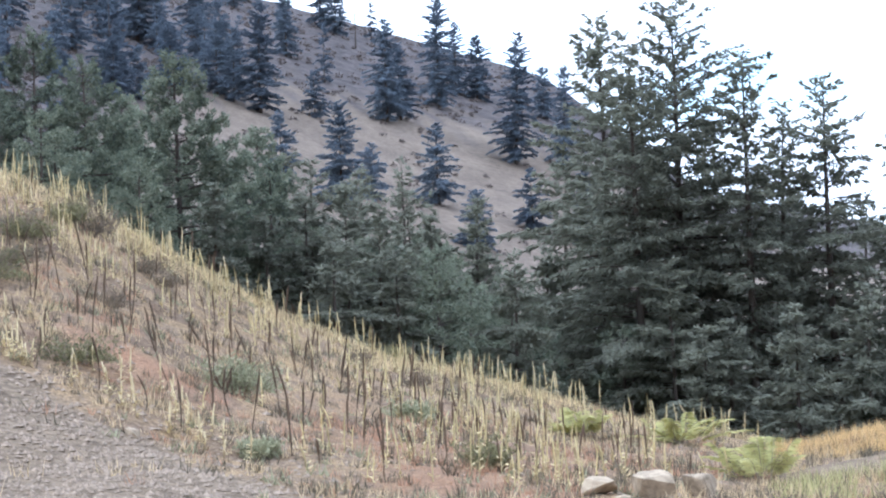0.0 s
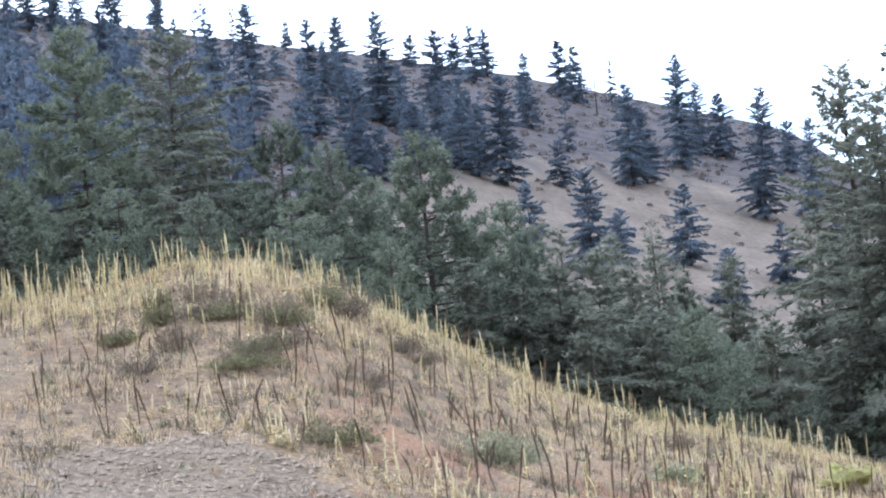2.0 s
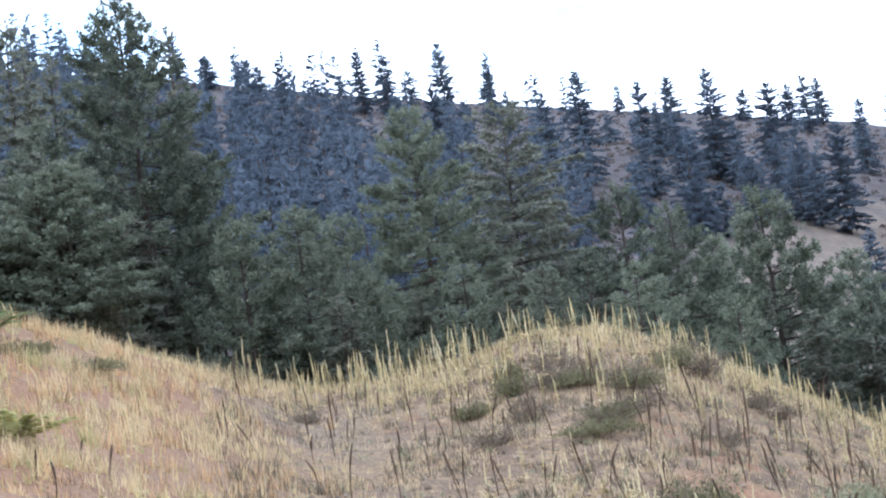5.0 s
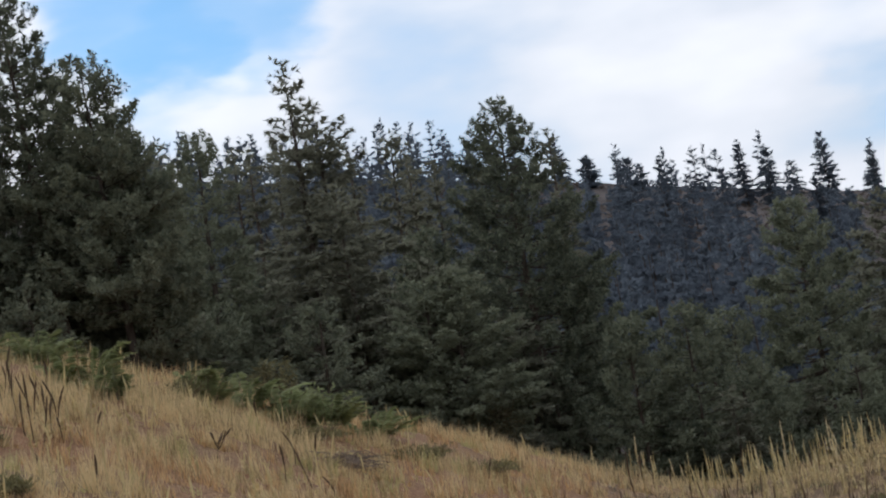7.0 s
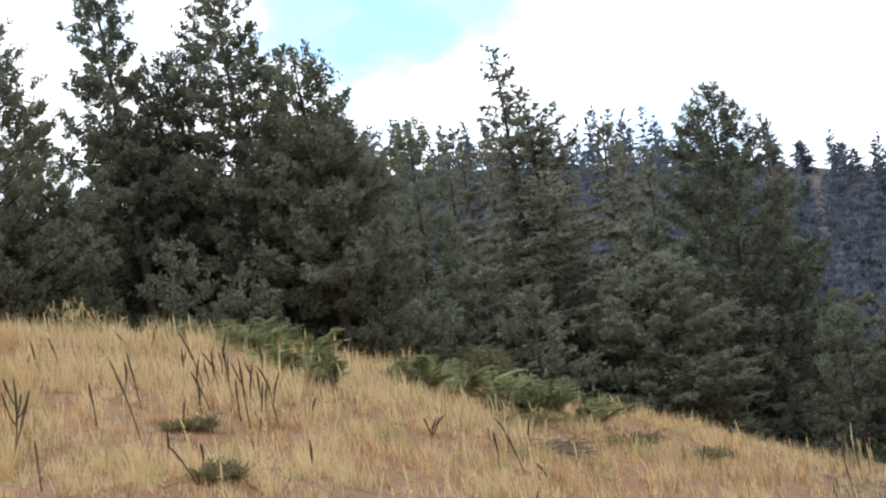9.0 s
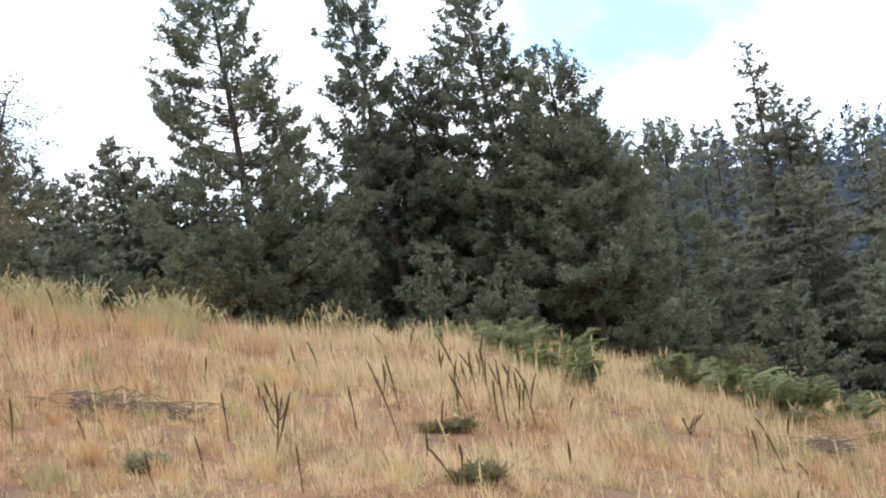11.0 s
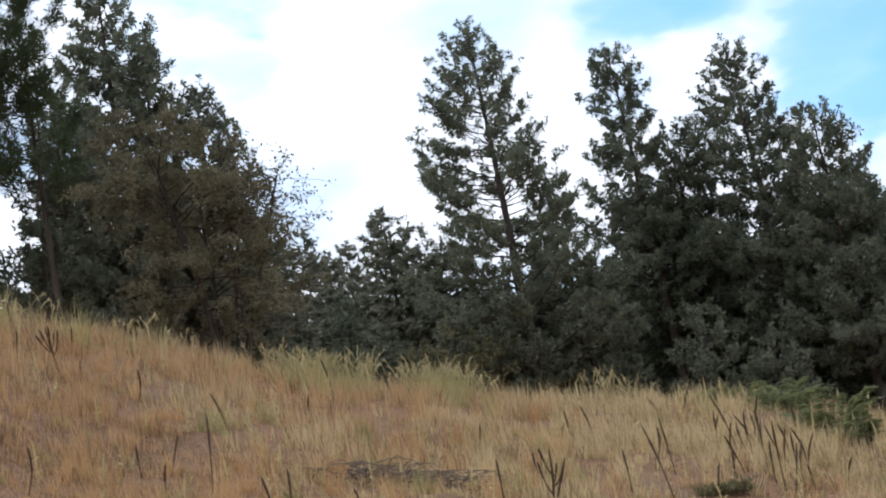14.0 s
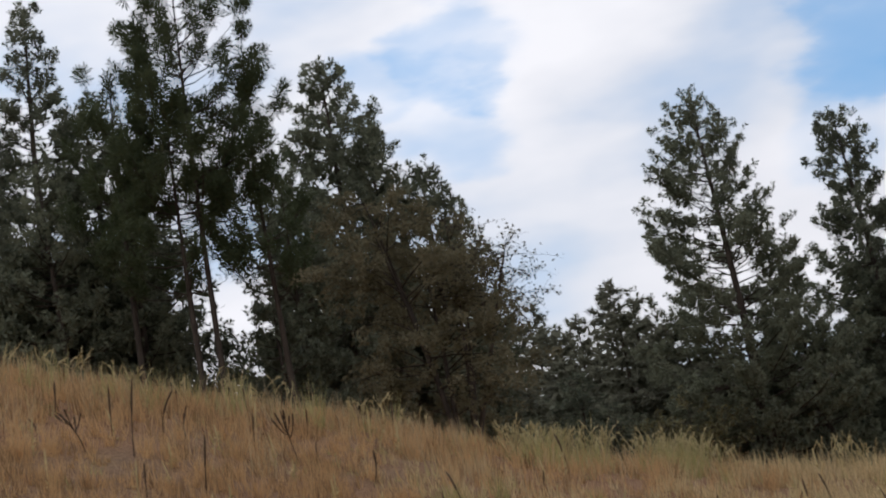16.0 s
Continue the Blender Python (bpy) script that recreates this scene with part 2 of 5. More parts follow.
def land(az, dist):
    """The ground's height az degrees to the left of +y and dist metres out."""
    az, dist = np.broadcast_arrays(np.asarray(az, float), np.asarray(dist, float))
    fine = np.linspace(-180, 180, 7201)
    kern = np.hanning(29) / np.hanning(29).sum()

    def curve(a, v):
        base = np.interp(fine, a, v)
        return np.interp(az, fine, np.convolve(np.pad(base, 14, mode="edge"), kern, mode="valid"))

    ridge, far, toe, hill = curve(RIDGE_AZ, RIDGE_EL), curve(DIST_AZ, DIST_M), curve(TOE_AZ, TOE_EL), curve(HILL_AZ, HILL_EL)
    rise = 1 - (1 - np.clip((dist - TOE) / (far - TOE), 0, 1)) ** 1.5
    el = toe + (ridge - toe) * rise - 0.45 * smooth((dist - far) / 14)
    up = np.clip((dist - WOOD) / (CREST - WOOD), 0, 1)
    el = np.where(dist > WOOD, el + (hill - el) * (0.35 * up + 0.65 * smooth(up)), el)
    z = EYE[2] + np.minimum(dist, CREST) * np.tan(np.radians(el)) + rolling(az, dist) * smooth((dist - 12) / 25) * (1 - 0.6 * np.exp(-((dist - far) / 5) ** 2))
    toe_z = EYE[2] + TOE * np.tan(np.radians(toe))
    near = toe_z * np.clip(dist / TOE, 0, 1) ** 1.4 + rolling(az, dist) * smooth((dist - 12) / 25)
    z = np.where(dist < TOE, near, z)
    return z * (1 - 0.75 * smooth((dist - CREST - 30) / 2500)) - 6.0 * smooth((dist - CREST) / 80)


# ---- building blocks ----


def spot(az, dist, sink=0.0):
    """The place on the ground az degrees to the left of +y and dist metres out."""
    a = radians(az)
    return Vector((-math.sin(a) * dist, math.cos(a) * dist, float(land(az, dist)) - sink))


def fill(name, verts, faces, material, smooth_faces=False):
    """A mesh from arrays: verts (n, 3) and faces (m, 3 or 4)."""
    verts, faces = np.asarray(verts, np.float32), np.asarray(faces, np.int32)
    me = bpy.data.meshes.new(name)
    me.vertices.add(len(verts))
    me.vertices.foreach_set("co", verts.ravel())
    k = faces.shape[1]
    me.loops.add(faces.size)
    me.loops.foreach_set("vertex_index", faces.ravel())
    me.polygons.add(len(faces))
    me.polygons.foreach_set("loop_start", np.arange(0, faces.size, k, dtype=np.int32))
    me.polygons.foreach_set("use_smooth", np.full(len(faces), smooth_faces))
    me.materials.append(material)
    me.update(calc_edges=True)
    return me


def part(name, mesh, parent, label=""):
    ob = new(name, mesh)
    ob.parent = parent
    return tagged(ob, label) if label else ob


def unit(v):
    return v / np.maximum(np.linalg.norm(v, axis=-1, keepdims=True), 1e-9)


def blades(base, way, side, length, width, belly=0.45):
    """Slim leaf shapes: two triangles each, widest at belly along their length."""
    n = len(base)
    length, width = np.broadcast_to(length, n)[:, None], np.broadcast_to(width, n)[:, None]
    mid = base + way * length * belly
    v = np.stack([base, mid + side * width / 2, base + way * length, mid - side * width / 2], 1).reshape(-1, 3)
    return v, np.arange(4 * n).reshape(n, 4)


def spikes(base, way, side, length, width):
    """Needles and grass: one triangle each."""
    n = len(base)
    length, width = np.broadcast_to(length, n)[:, None], np.broadcast_to(width, n)[:, None]
    v = np.stack([base + side * width / 2, base - side * width / 2, base + way * length], 1).reshape(-1, 3)
    return v, np.arange(3 * n).reshape(n, 3)


def rods(paths, radii, sides=3):
    """Tapered rods along paths (n, k, 3) with radii (n, k)."""
    n, k, _ = paths.shape
    way = unit(np.gradient(paths, axis=1))
    ref = np.where(np.abs(way[..., 2:3]) > 0.9, np.array([1.0, 0, 0]), np.array([0, 0, 1.0]))
    a = unit(np.cross(way, ref))
    b = np.cross(way, a)
    ang = np.arange(sides) * 2 * np.pi / sides
    ring = paths[:, :, None] + radii[:, :, None, None] * (a[:, :, None] * np.cos(ang)[:, None] + b[:, :, None] * np.sin(ang)[:, None])
    idx = np.arange(n * k * sides).reshape(n, k, sides)
    nxt = np.roll(idx, -1, axis=2)
    q = np.stack([idx[:, :-1], nxt[:, :-1], nxt[:, 1:], idx[:, 1:]], -1).reshape(-1, 4)
    return ring.reshape(-1, 3), q


def join(*pieces):
    vs, fs, o = [], [], 0
    for v, f in pieces:
        vs.append(v)
        fs.append(f + o)
        o += len(v)
    return np.concatenate(vs), np.concatenate(fs)


def random_ways(g, n):
    return unit(g.normal(size=(n, 3)))


# ---- trees ----
# kind: height, crown radius, where the crown begins, material, name, category
TREE_KINDS = {
    "F": (17.0, 3.6, 0.09, FIR, "fir_tree", "fir tree"),
    "f": (6.0, 1.9, 0.03, FIR, "fir_tree", "fir tree"),
    "T": (17.0, 3.0, 0.05, FIR, "fir_tree", "fir tree"),
    "G": (17.0, 3.0, 0.04, FIR, "fir_tree", "fir tree"),
    "P": (14.0, 3.2, 0.05, PINE, "pine_tree", "pine tree"),
    "N": (14.0, 3.2, 0.14, PINE, "pine_tree", "pine tree"),
    "p": (6.0, 1.9, 0.03, PINE, "pine_tree", "pine tree"),
    "S": (14.5, 3.2, 0.10, PINE, "pine_tree", "pine tree"),
    "L": (12.5, 2.2, 0.44, LONG_PINE, "pine_tree", "pine tree"),
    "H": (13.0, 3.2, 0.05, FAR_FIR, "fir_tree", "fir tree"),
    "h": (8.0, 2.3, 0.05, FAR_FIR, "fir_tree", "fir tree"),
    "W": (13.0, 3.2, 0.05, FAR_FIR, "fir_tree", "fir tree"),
}
TREE_LABELS = {
    "F": "tall dark green fir with drooping layered branches", "f": "young dense dark green fir at the wood's edge",
    "T": "fir with a thin, half-bare ragged top", "P": "dark green ponderosa pine with a bushy crown",
    "p": "young bushy green pine in the wood", "S": "tall open-crowned pine with gaps showing sky",
    "L": "long-needled pine with bare stem and tufted boughs", "H": "fir standing on the dry hillside, blue haze mixed into its colour",
    "h": "small fir on the dry hillside, blue haze mixed into its colour", "N": "dark green ponderosa pine with tufted, brush-like boughs", "G": "dark green fir standing farther off",
}


def conifer_shape(kind, seed, height=None, radius=None):
    """One fir at the origin: its trunk with the limbs, and its crown, as arrays."""
    start = TREE_KINDS[kind][2]
    height, radius = height or TREE_KINDS[kind][0], radius or TREE_KINDS[kind][1]
    g = np.random.default_rng(seed)
    far = kind in "HhW"
    # trunk, with a slight bend
    steps = np.linspace(0, 1, 9)
    bend = g.normal(0, 0.012, 2) * height
    path = np.stack([bend[0] * np.sin(steps * 2.6), bend[1] * np.sin(steps * 2.1), steps * height - 0.4], -1)
    base_r = height * 0.0115 + 0.03
    trunk = rods(path[None], (base_r * (1 - steps) ** 0.8 + 0.012)[None] * np.where(steps == 0, 1.35, 1.0), 8)
    # limbs, in whorls up the stem
    per_metre = {"W": 3.4, "H": 8.0, "h": 8.0, "G": 6.0, "T": 8.0, "F": 9.0, "f": 9.0}[kind]
    limbs = int(height * (1 - start) * per_metre)
    i = np.arange(limbs)
    whorl = np.floor(i / 4.0)
    v = np.clip((whorl * 4 + 2 + g.normal(0, 1.3 if not far else 3.5, limbs)) / limbs, 0.0, 0.985)
    z = (start + (1 - start) * v) * height
    phi = i * 2.39996 + g.normal(0, 0.35, limbs)
    if far:
        prof = (1 - v) ** 0.62 * np.minimum(1, (v + 0.06) / 0.22) ** 0.5 + 0.05
    else:
        prof = (1 - v) ** 0.68 * np.minimum(1, (v + 0.05) / 0.16) ** 0.5 + 0.04
    lobes = 1 + (0.20 * np.sin(phi * 2 + seed) * np.sin(v * 9 + seed * 1.7) + 0.16 * np.sin(v * 23 + seed) + 0.12 * np.sin(phi * 3 - v * 15 + seed))
    reach = radius * prof * (lobes * g.uniform(0.62, 1.22, limbs) if not far else (0.5 + 0.5 * lobes) * g.uniform(0.72, 1.06, limbs))
    if kind == "T":
        reach *= np.where(v > 0.72, 0.8, 1.05)
    if far:
        reach *= np.where(g.uniform(0, 1, limbs) < 0.25, 0.7, 1.0)
    out = np.stack([np.cos(phi), np.sin(phi), np.zeros(limbs)], -1)
    a, b = 0.05 + 0.75 * v ** 2 + g.normal(0, 0.08, limbs), -0.28 + 0.15 * v + g.normal(0, 0.08, limbs)
    s = np.linspace(0, 1, 3)
    root = np.stack([np.interp(z, path[:, 2], path[:, 0]), np.interp(z, path[:, 2], path[:, 1]), z], -1)
    swing = np.cross(out, [0, 0, 1.0]) * g.normal(0, 0.18, limbs)[:, None]

    def along(k, t):
        lk = reach[k][:, None]
        return root[k] + out[k] * lk * t[:, None] + swing[k] * lk * (t ** 2)[:, None] + np.array([0, 0, 1.0]) * lk * (a[k] * t + b[k] * t ** 2)[:, None]

    lines = np.stack([along(i, np.full(limbs, t)) for t in s], 1)
    thick = (0.009 + 0.010 * reach)[:, None] * (1 - 0.85 * s)[None]
    wood = rods(lines, thick, 3)
    # inside
    n = int({"W": 5.0, "H": 6.0, "h": 6.0}.get(kind, 10.0) * height * radius)
    k = g.choice(limbs, n, p=reach / reach.sum())
    p = along(k, g.uniform(0.03, 0.55, n)) + g.normal(0, 0.08, (n, 3))
    way = unit(out[k] * 0.5 + random_ways(g, n))
    long, broad = (1.0, 0.36) if far else (0.42, 0.17)
    pieces = [spikes(p, way, unit(np.cross(way, random_ways(g, n))), np.minimum(long, 0.8 * reach[k] + 0.1) * g.uniform(0.6, 1.2, n), np.minimum(broad, 0.3 * reach[k] + 0.05))]
    dens = {"W": 13.0, "H": 58.0, "h": 58.0, "G": 26.0, "T": 64.0, "f": 104.0}.get(kind, 62.0)
    size, width = {"W": (0.78, 0.30), "H": (0.72, 0.25), "h": (0.62, 0.23), "G": (0.66, 0.20), "T": (0.46, 0.13), "f": (0.40, 0.14)}.get(kind, (0.50, 0.160))
    sprays = int(dens * (height + 2) * radius)
    weight = (reach ** 1.35 + 0.02) * (0.30 + 0.70 * smooth(v / 0.3)) if not far else (reach + 0.3) ** 1.1
    k = g.choice(limbs, sprays, p=weight / weight.sum())
    t = g.uniform(0.12, 1.0, sprays) ** 0.8
    p = along(k, t)
    lat = np.cross(out[k], [0, 0, 1.0]) * g.choice([-1, 1], sprays)[:, None]
    spread = (0.30 * reach[k] * (1.05 - t) + 0.05) * g.uniform(0, 1, sprays)
    p = p + lat * spread[:, None] + np.array([0, 0, -1.0]) * (0.25 * spread)[:, None] + g.normal(0, 0.06, (sprays, 3))
    for turn, drop in ((0.9, 0.15), (-0.5, 0.35), (0.2, 0.75))[:2 if far else 3]:
        way = unit(out[k] * 0.8 + lat * turn + np.array([0, 0, -1.0]) * (drop + (0.20 if far else 0) - 0.8 * v[k] ** 2)[:, None] + g.normal(0, 0.30, (sprays, 3)))
        side = unit(np.cross(way, random_ways(g, sprays) * 0.7 + (out[k] if far else np.array([0, 0, 1.0]))))
        pieces.append(spikes(p, way, side, size * g.uniform(0.55, 1.15, sprays) * (1 - (0.6 if far else 0.35) * v[k]), width * g.uniform(0.7, 1.2, sprays)))
    leader = 40 if not far else 10
    top = np.stack([np.full(leader, path[-1, 0]), np.full(leader, path[-1, 1]), height - 0.4 - np.linspace(0, 1.5, leader)], -1)
    way = unit(random_ways(g, leader) * [1, 1, 0.3] + [0, 0, 0.35])
    pieces.append(spikes(top, way, unit(np.cross(way, random_ways(g, leader))), np.linspace(0.12, 0.45, leader), 0.06 if not far else 0.14))
    return trunk, wood, join(*pieces)


# kind: metres between whorls, limbs in a whorl, shoots to a metre of limb, share left out, tuft, needles in a tuft, their width, taper, lift of the limbs
PINE_FORMS = {
    "N": (0.54, 7.0, 6.2, 0.04, 0.19, 16, 0.072, 0.62, 0.08),
    "S": (0.40, 5.6, 6.4, 0.08, 0.175, 16, 0.068, 0.80, 0.14),
    "P": (0.60, 7.0, 5.6, 0.04, 0.22, 12, 0.096, 0.70, 0.02),
    "p": (0.50, 6.0, 5.2, 0.00, 0.19, 10, 0.078, 0.72, 0.10),
    "L": (0.52, 4.8, 3.4, 0.05, 0.30, 40, 0.034, 0.50, 0.14),
}


def brushes(g, heart, axis, per, size, width):
    """Tufts of needles: two fans on a short shoot, set all round it."""
    n, half = len(heart), per // 2
    pieces = []
    for shift, bias in ((0.0, 0.15), (0.55, 0.75)):
        h = heart + axis * (size * shift)
        way = unit(axis[:, None] * bias + random_ways(g, n * half).reshape(n, half, 3))
        side = unit(np.cross(way, random_ways(g, n * half).reshape(n, half, 3)))
        long = (size * g.uniform(0.8, 1.2, n))[:, None, None] * g.uniform(0.7, 1.1, (n, half, 1))
        broad = width * g.uniform(0.7, 1.3, (n, half, 1)) / 2
        v = np.concatenate([h[:, None], h[:, None] + way * long + side * broad, h[:, None] + way * long * 0.9 - side * broad], 1)
        k = np.arange(half)
        f = np.stack([0 * k, 1 + k, 1 + half + k], -1)[None] + (np.arange(n) * (1 + 2 * half))[:, None, None]
        pieces.append((v.reshape(-1, 3), f.reshape(-1, 3)))
    return join(*pieces)


def pine_shape(kind, seed, height, radius):
    """One pine at the origin: whorls of limbs that turn up at their ends, side shoots in flat sprays, a tuft of needles on every shoot."""
    start = TREE_KINDS[kind][2] + (0.13 if kind in "NP" and height > 12 else 0.0)
    gap, ring, shoots, skip, size, per, width, taper, lift = PINE_FORMS[kind]
    g = np.random.default_rng(seed)
    up = np.array([0, 0, 1.0])
    steps = np.linspace(0, 1, 9)
    bend = g.normal(0, 0.011, 2) * height
    path = np.stack([bend[0] * np.sin(steps * 2.6), bend[1] * np.sin(steps * 2.1), steps * height - 0.4], -1)
    base_r = 0.10 if kind == "L" else height * 0.0115 + 0.03
    trunk = rods(path[None], (base_r * (1 - steps) ** 0.8 + 0.012)[None] * np.where(steps == 0, 1.35, 1.0), 8)
    level, z, vigour = start * height, [], []
    while level < height - 0.45:
        v = (level / height - start) / (1 - start)
        count = max(3, int(round(ring * (1 - 0.25 * v) + g.normal(0, 0.8))))
        z += list(level + g.normal(0, 0.15, count))
        vigour += [g.uniform(0.82, 1.08)] * count
        level += gap * g.uniform(0.7, 1.3) * (1 - 0.3 * v)
    z, vigour = np.array(z), np.array(vigour)
    limbs = len(z)
    i = np.arange(limbs)
    v = np.clip((z / height - start) / (1 - start), 0, 1)
    phi = i * 2.39996 + g.normal(0, 0.3, limbs)
    prof = (1 - v) ** taper * (0.78 + 0.22 * np.minimum(1, v / 0.25)) + 0.06
    lobes = 1 + 0.12 * np.sin(phi + seed) + 0.12 * np.sin(v * 19 + seed) + 0.10 * np.sin(phi * 2 - v * 11 + seed)
    reach = np.maximum(0.22, 1.16 * radius * prof * lobes * vigour * g.uniform(0.76, 1.12, limbs))
    if kind in "SL":
        reach *= np.where(g.uniform(0, 1, limbs) < 0.05, 1.18, 1.0) * np.where(np.sin(phi * 2 + v * 17 + seed) < -0.85, 0.7, 1.0)
    reach = np.minimum(reach, (height - z) * 0.5 + 0.12)
    out = np.stack([np.cos(phi), np.sin(phi), 0 * phi], -1)
    swing = np.cross(out, up) * g.normal(0, 0.16, limbs)[:, None]
    a = -0.14 + lift + 0.25 * v + 0.50 * v ** 3 + g.normal(0, 0.12, limbs)
    b = {"L": 0.42}.get(kind, 0.24) + g.normal(0, 0.09, limbs)
    root = np.stack([np.interp(z, path[:, 2], path[:, 0]), np.interp(z, path[:, 2], path[:, 1]), z - 0.2], -1)

    def along(k, t):
        lk = reach[k][:, None]
        return root[k] + out[k] * lk * t[:, None] + swing[k] * lk * (t ** 2)[:, None] + up * lk * (a[k] * t + b[k] * t ** 3)[:, None]

    s = np.linspace(0, 1, 4)
    lines = np.stack([along(i, np.full(limbs, t)) for t in s], 1)
    wood = rods(lines, (0.010 + 0.011 * reach)[:, None] * (1 - 0.85 * s)[None], 3)
    # side shoots, the last of each limb at its tip
    many = np.maximum(2, (shoots * reach + g.uniform(0, 1, limbs)).astype(int))
    k = np.repeat(i, many)
    n = len(k)
    t = g.uniform(0.0, 1.0, n)
    t = 1 - (0.68 if kind != "L" else 0.42) * t ** 1.3
    t[np.cumsum(many) - 1] = 1.0
    keep = (g.uniform(0, 1, n) > (skip if kind != "L" else 0.65 * smooth((v[k] - 0.35) / 0.3))) | (t == 1.0)
    k, t = k[keep], t[keep]
    n = len(k)
    lat = np.cross(out[k], up) * (g.choice([-1, 1], n) * g.uniform(0.25, 1.15, n) * (t < 1))[:, None]
    way = unit(out[k] * 0.75 + lat + up * (g.uniform(-0.05, 0.45, n) + 0.6 * v[k] ** 2)[:, None])
    long = np.clip((0.12 + 0.34 * reach[k] * (1.08 - t)) * g.uniform(0.55, 1.25, n), 0.10, 0.85)
    joint = along(k, t)
    heart, axis, stem = [], [], []
    for share in ((1.0, 0.5) if kind != "L" else (1.0, 0.66, 0.3)):
        rows = np.arange(n) if share == 1.0 else np.nonzero(long > {0.5: 0.22, 0.66: 0.18, 0.3: 0.26}[share])[0]
        if kind == "L":
            long_l = long[rows] + 0.22
            p = joint[rows] + (way[rows] * 0.6 + up * 0.75) * (long_l * share)[:, None]
        else:
            p = joint[rows] + way[rows] * (long[rows] * share)[:, None] + g.normal(0, 0.045, (len(rows), 3))
        heart.append(p)
        axis.append(unit(way[rows] * 0.45 + up * 0.75 + random_ways(g, len(rows)) * 0.35))
        stem.append((joint[rows], p))
    if kind in "NSL":
        stalk = stem[0][1] - stem[0][0]
        wood = join(wood, blades(stem[0][0], unit(stalk), unit(np.cross(stalk, random_ways(g, n))), np.linalg.norm(stalk, axis=1), 0.026))
    heart, axis = np.concatenate(heart), np.concatenate(axis)
    pieces = [brushes(g, heart, axis, per, size, width)]
    if kind in "NPp":
        m = int((7 if kind == "N" else 4) * height * radius)
        k = g.choice(limbs, m, p=reach / reach.sum())
        p = along(k, g.uniform(0.05, 0.5, m)) + g.normal(0, 0.08, (m, 3))
        way = unit(out[k] * 0.5 + random_ways(g, m))
        pieces.append(spikes(p, way, unit(np.cross(way, random_ways(g, m))), np.minimum(0.42, 0.6 * reach[k] + 0.1), 0.16))
    # the leading shoot
    m = 6
    top = np.stack([np.full(m, path[-1, 0]), np.full(m, path[-1, 1]), height - 0.4 - np.linspace(0.0, 0.5, m)], -1)
    pieces.append(brushes(g, top, unit(random_ways(g, m) * 0.4 + up), per, size, width))
    return trunk, wood, join(*pieces)


def conifer(kind, seed, height=None, radius=None):
    material, name, category = TREE_KINDS[kind][3:]
    grow = pine_shape if kind in PINE_FORMS else conifer_shape
    trunk, wood, crown = grow(kind, seed, height or TREE_KINDS[kind][0], radius or TREE_KINDS[kind][1])
    thing = new(name)
    part("trunk", fill("trunk", *join(trunk, wood), BARK, True), thing)
    part("crown", fill("crown", *crown, material), thing)
    return tagged(thing, TREE_LABELS[kind], category)


PROTOTYPES = {}


def plant_tree(kind, az, dist, height, radius, group, seed, shared=False):
    """Stands a tree of that kind there, grown to its own height and girth, or a fitted copy of a young one."""
    if kind == "F" and height < 10:
        kind = "f"
    if kind == "P" and height < 8.0:
        kind = "p"
    if kind == "P" and dist < 105:
        kind = "N"
    if kind == "F" and dist > 138:
        kind = "G"
    g = np.random.default_rng(seed + 900)
    radius *= {"F": 1.32, "f": 1.2, "G": 1.25, "T": 1.15, "P": 1.2, "p": 1.2}.get(kind, 1.0)
    # the stand above the meadow leans a little downhill
    lean = 3.5 if kind in "NS" and 3 < az < 14 and height > 8 else 0.0
    az -= math.degrees(height * math.tan(radians(lean)) / dist)
    tilt = Matrix.Rotation(radians(-lean), 4, heading(az, 0))
    turn = Matrix.Translation(spot(az, dist, 0.05)) @ tilt @ Matrix.LocRotScale((0, 0, 0), Euler((g.normal(0, 0.018), g.normal(0, 0.018), g.uniform(0, 6.28))), (1, 1, 1))
    if not shared:
        ob = conifer(kind, 11 + 17 * seed + ord(kind), height + 0.35, radius)
        ob.matrix_basis = turn
        return tagged(ob, group=group)
    key = (kind, seed % 5)
    h, r = TREE_KINDS[kind][:2]
    m = turn @ Matrix.Diagonal((radius / r, radius / r, (height + 0.3) / h, 1))
    if key in PROTOTYPES:
        ob = copy_thing(PROTOTYPES[key], m @ Matrix.Diagonal((*[1 / c for c in PROTOTYPES[key].scale], 1)))
    else:
        ob = PROTOTYPES[key] = conifer(kind, 11 + 17 * key[1] + ord(kind))
        ob.matrix_basis = Matrix.Identity(4)
        ob.matrix_basis = m
    return tagged(ob, group=group)


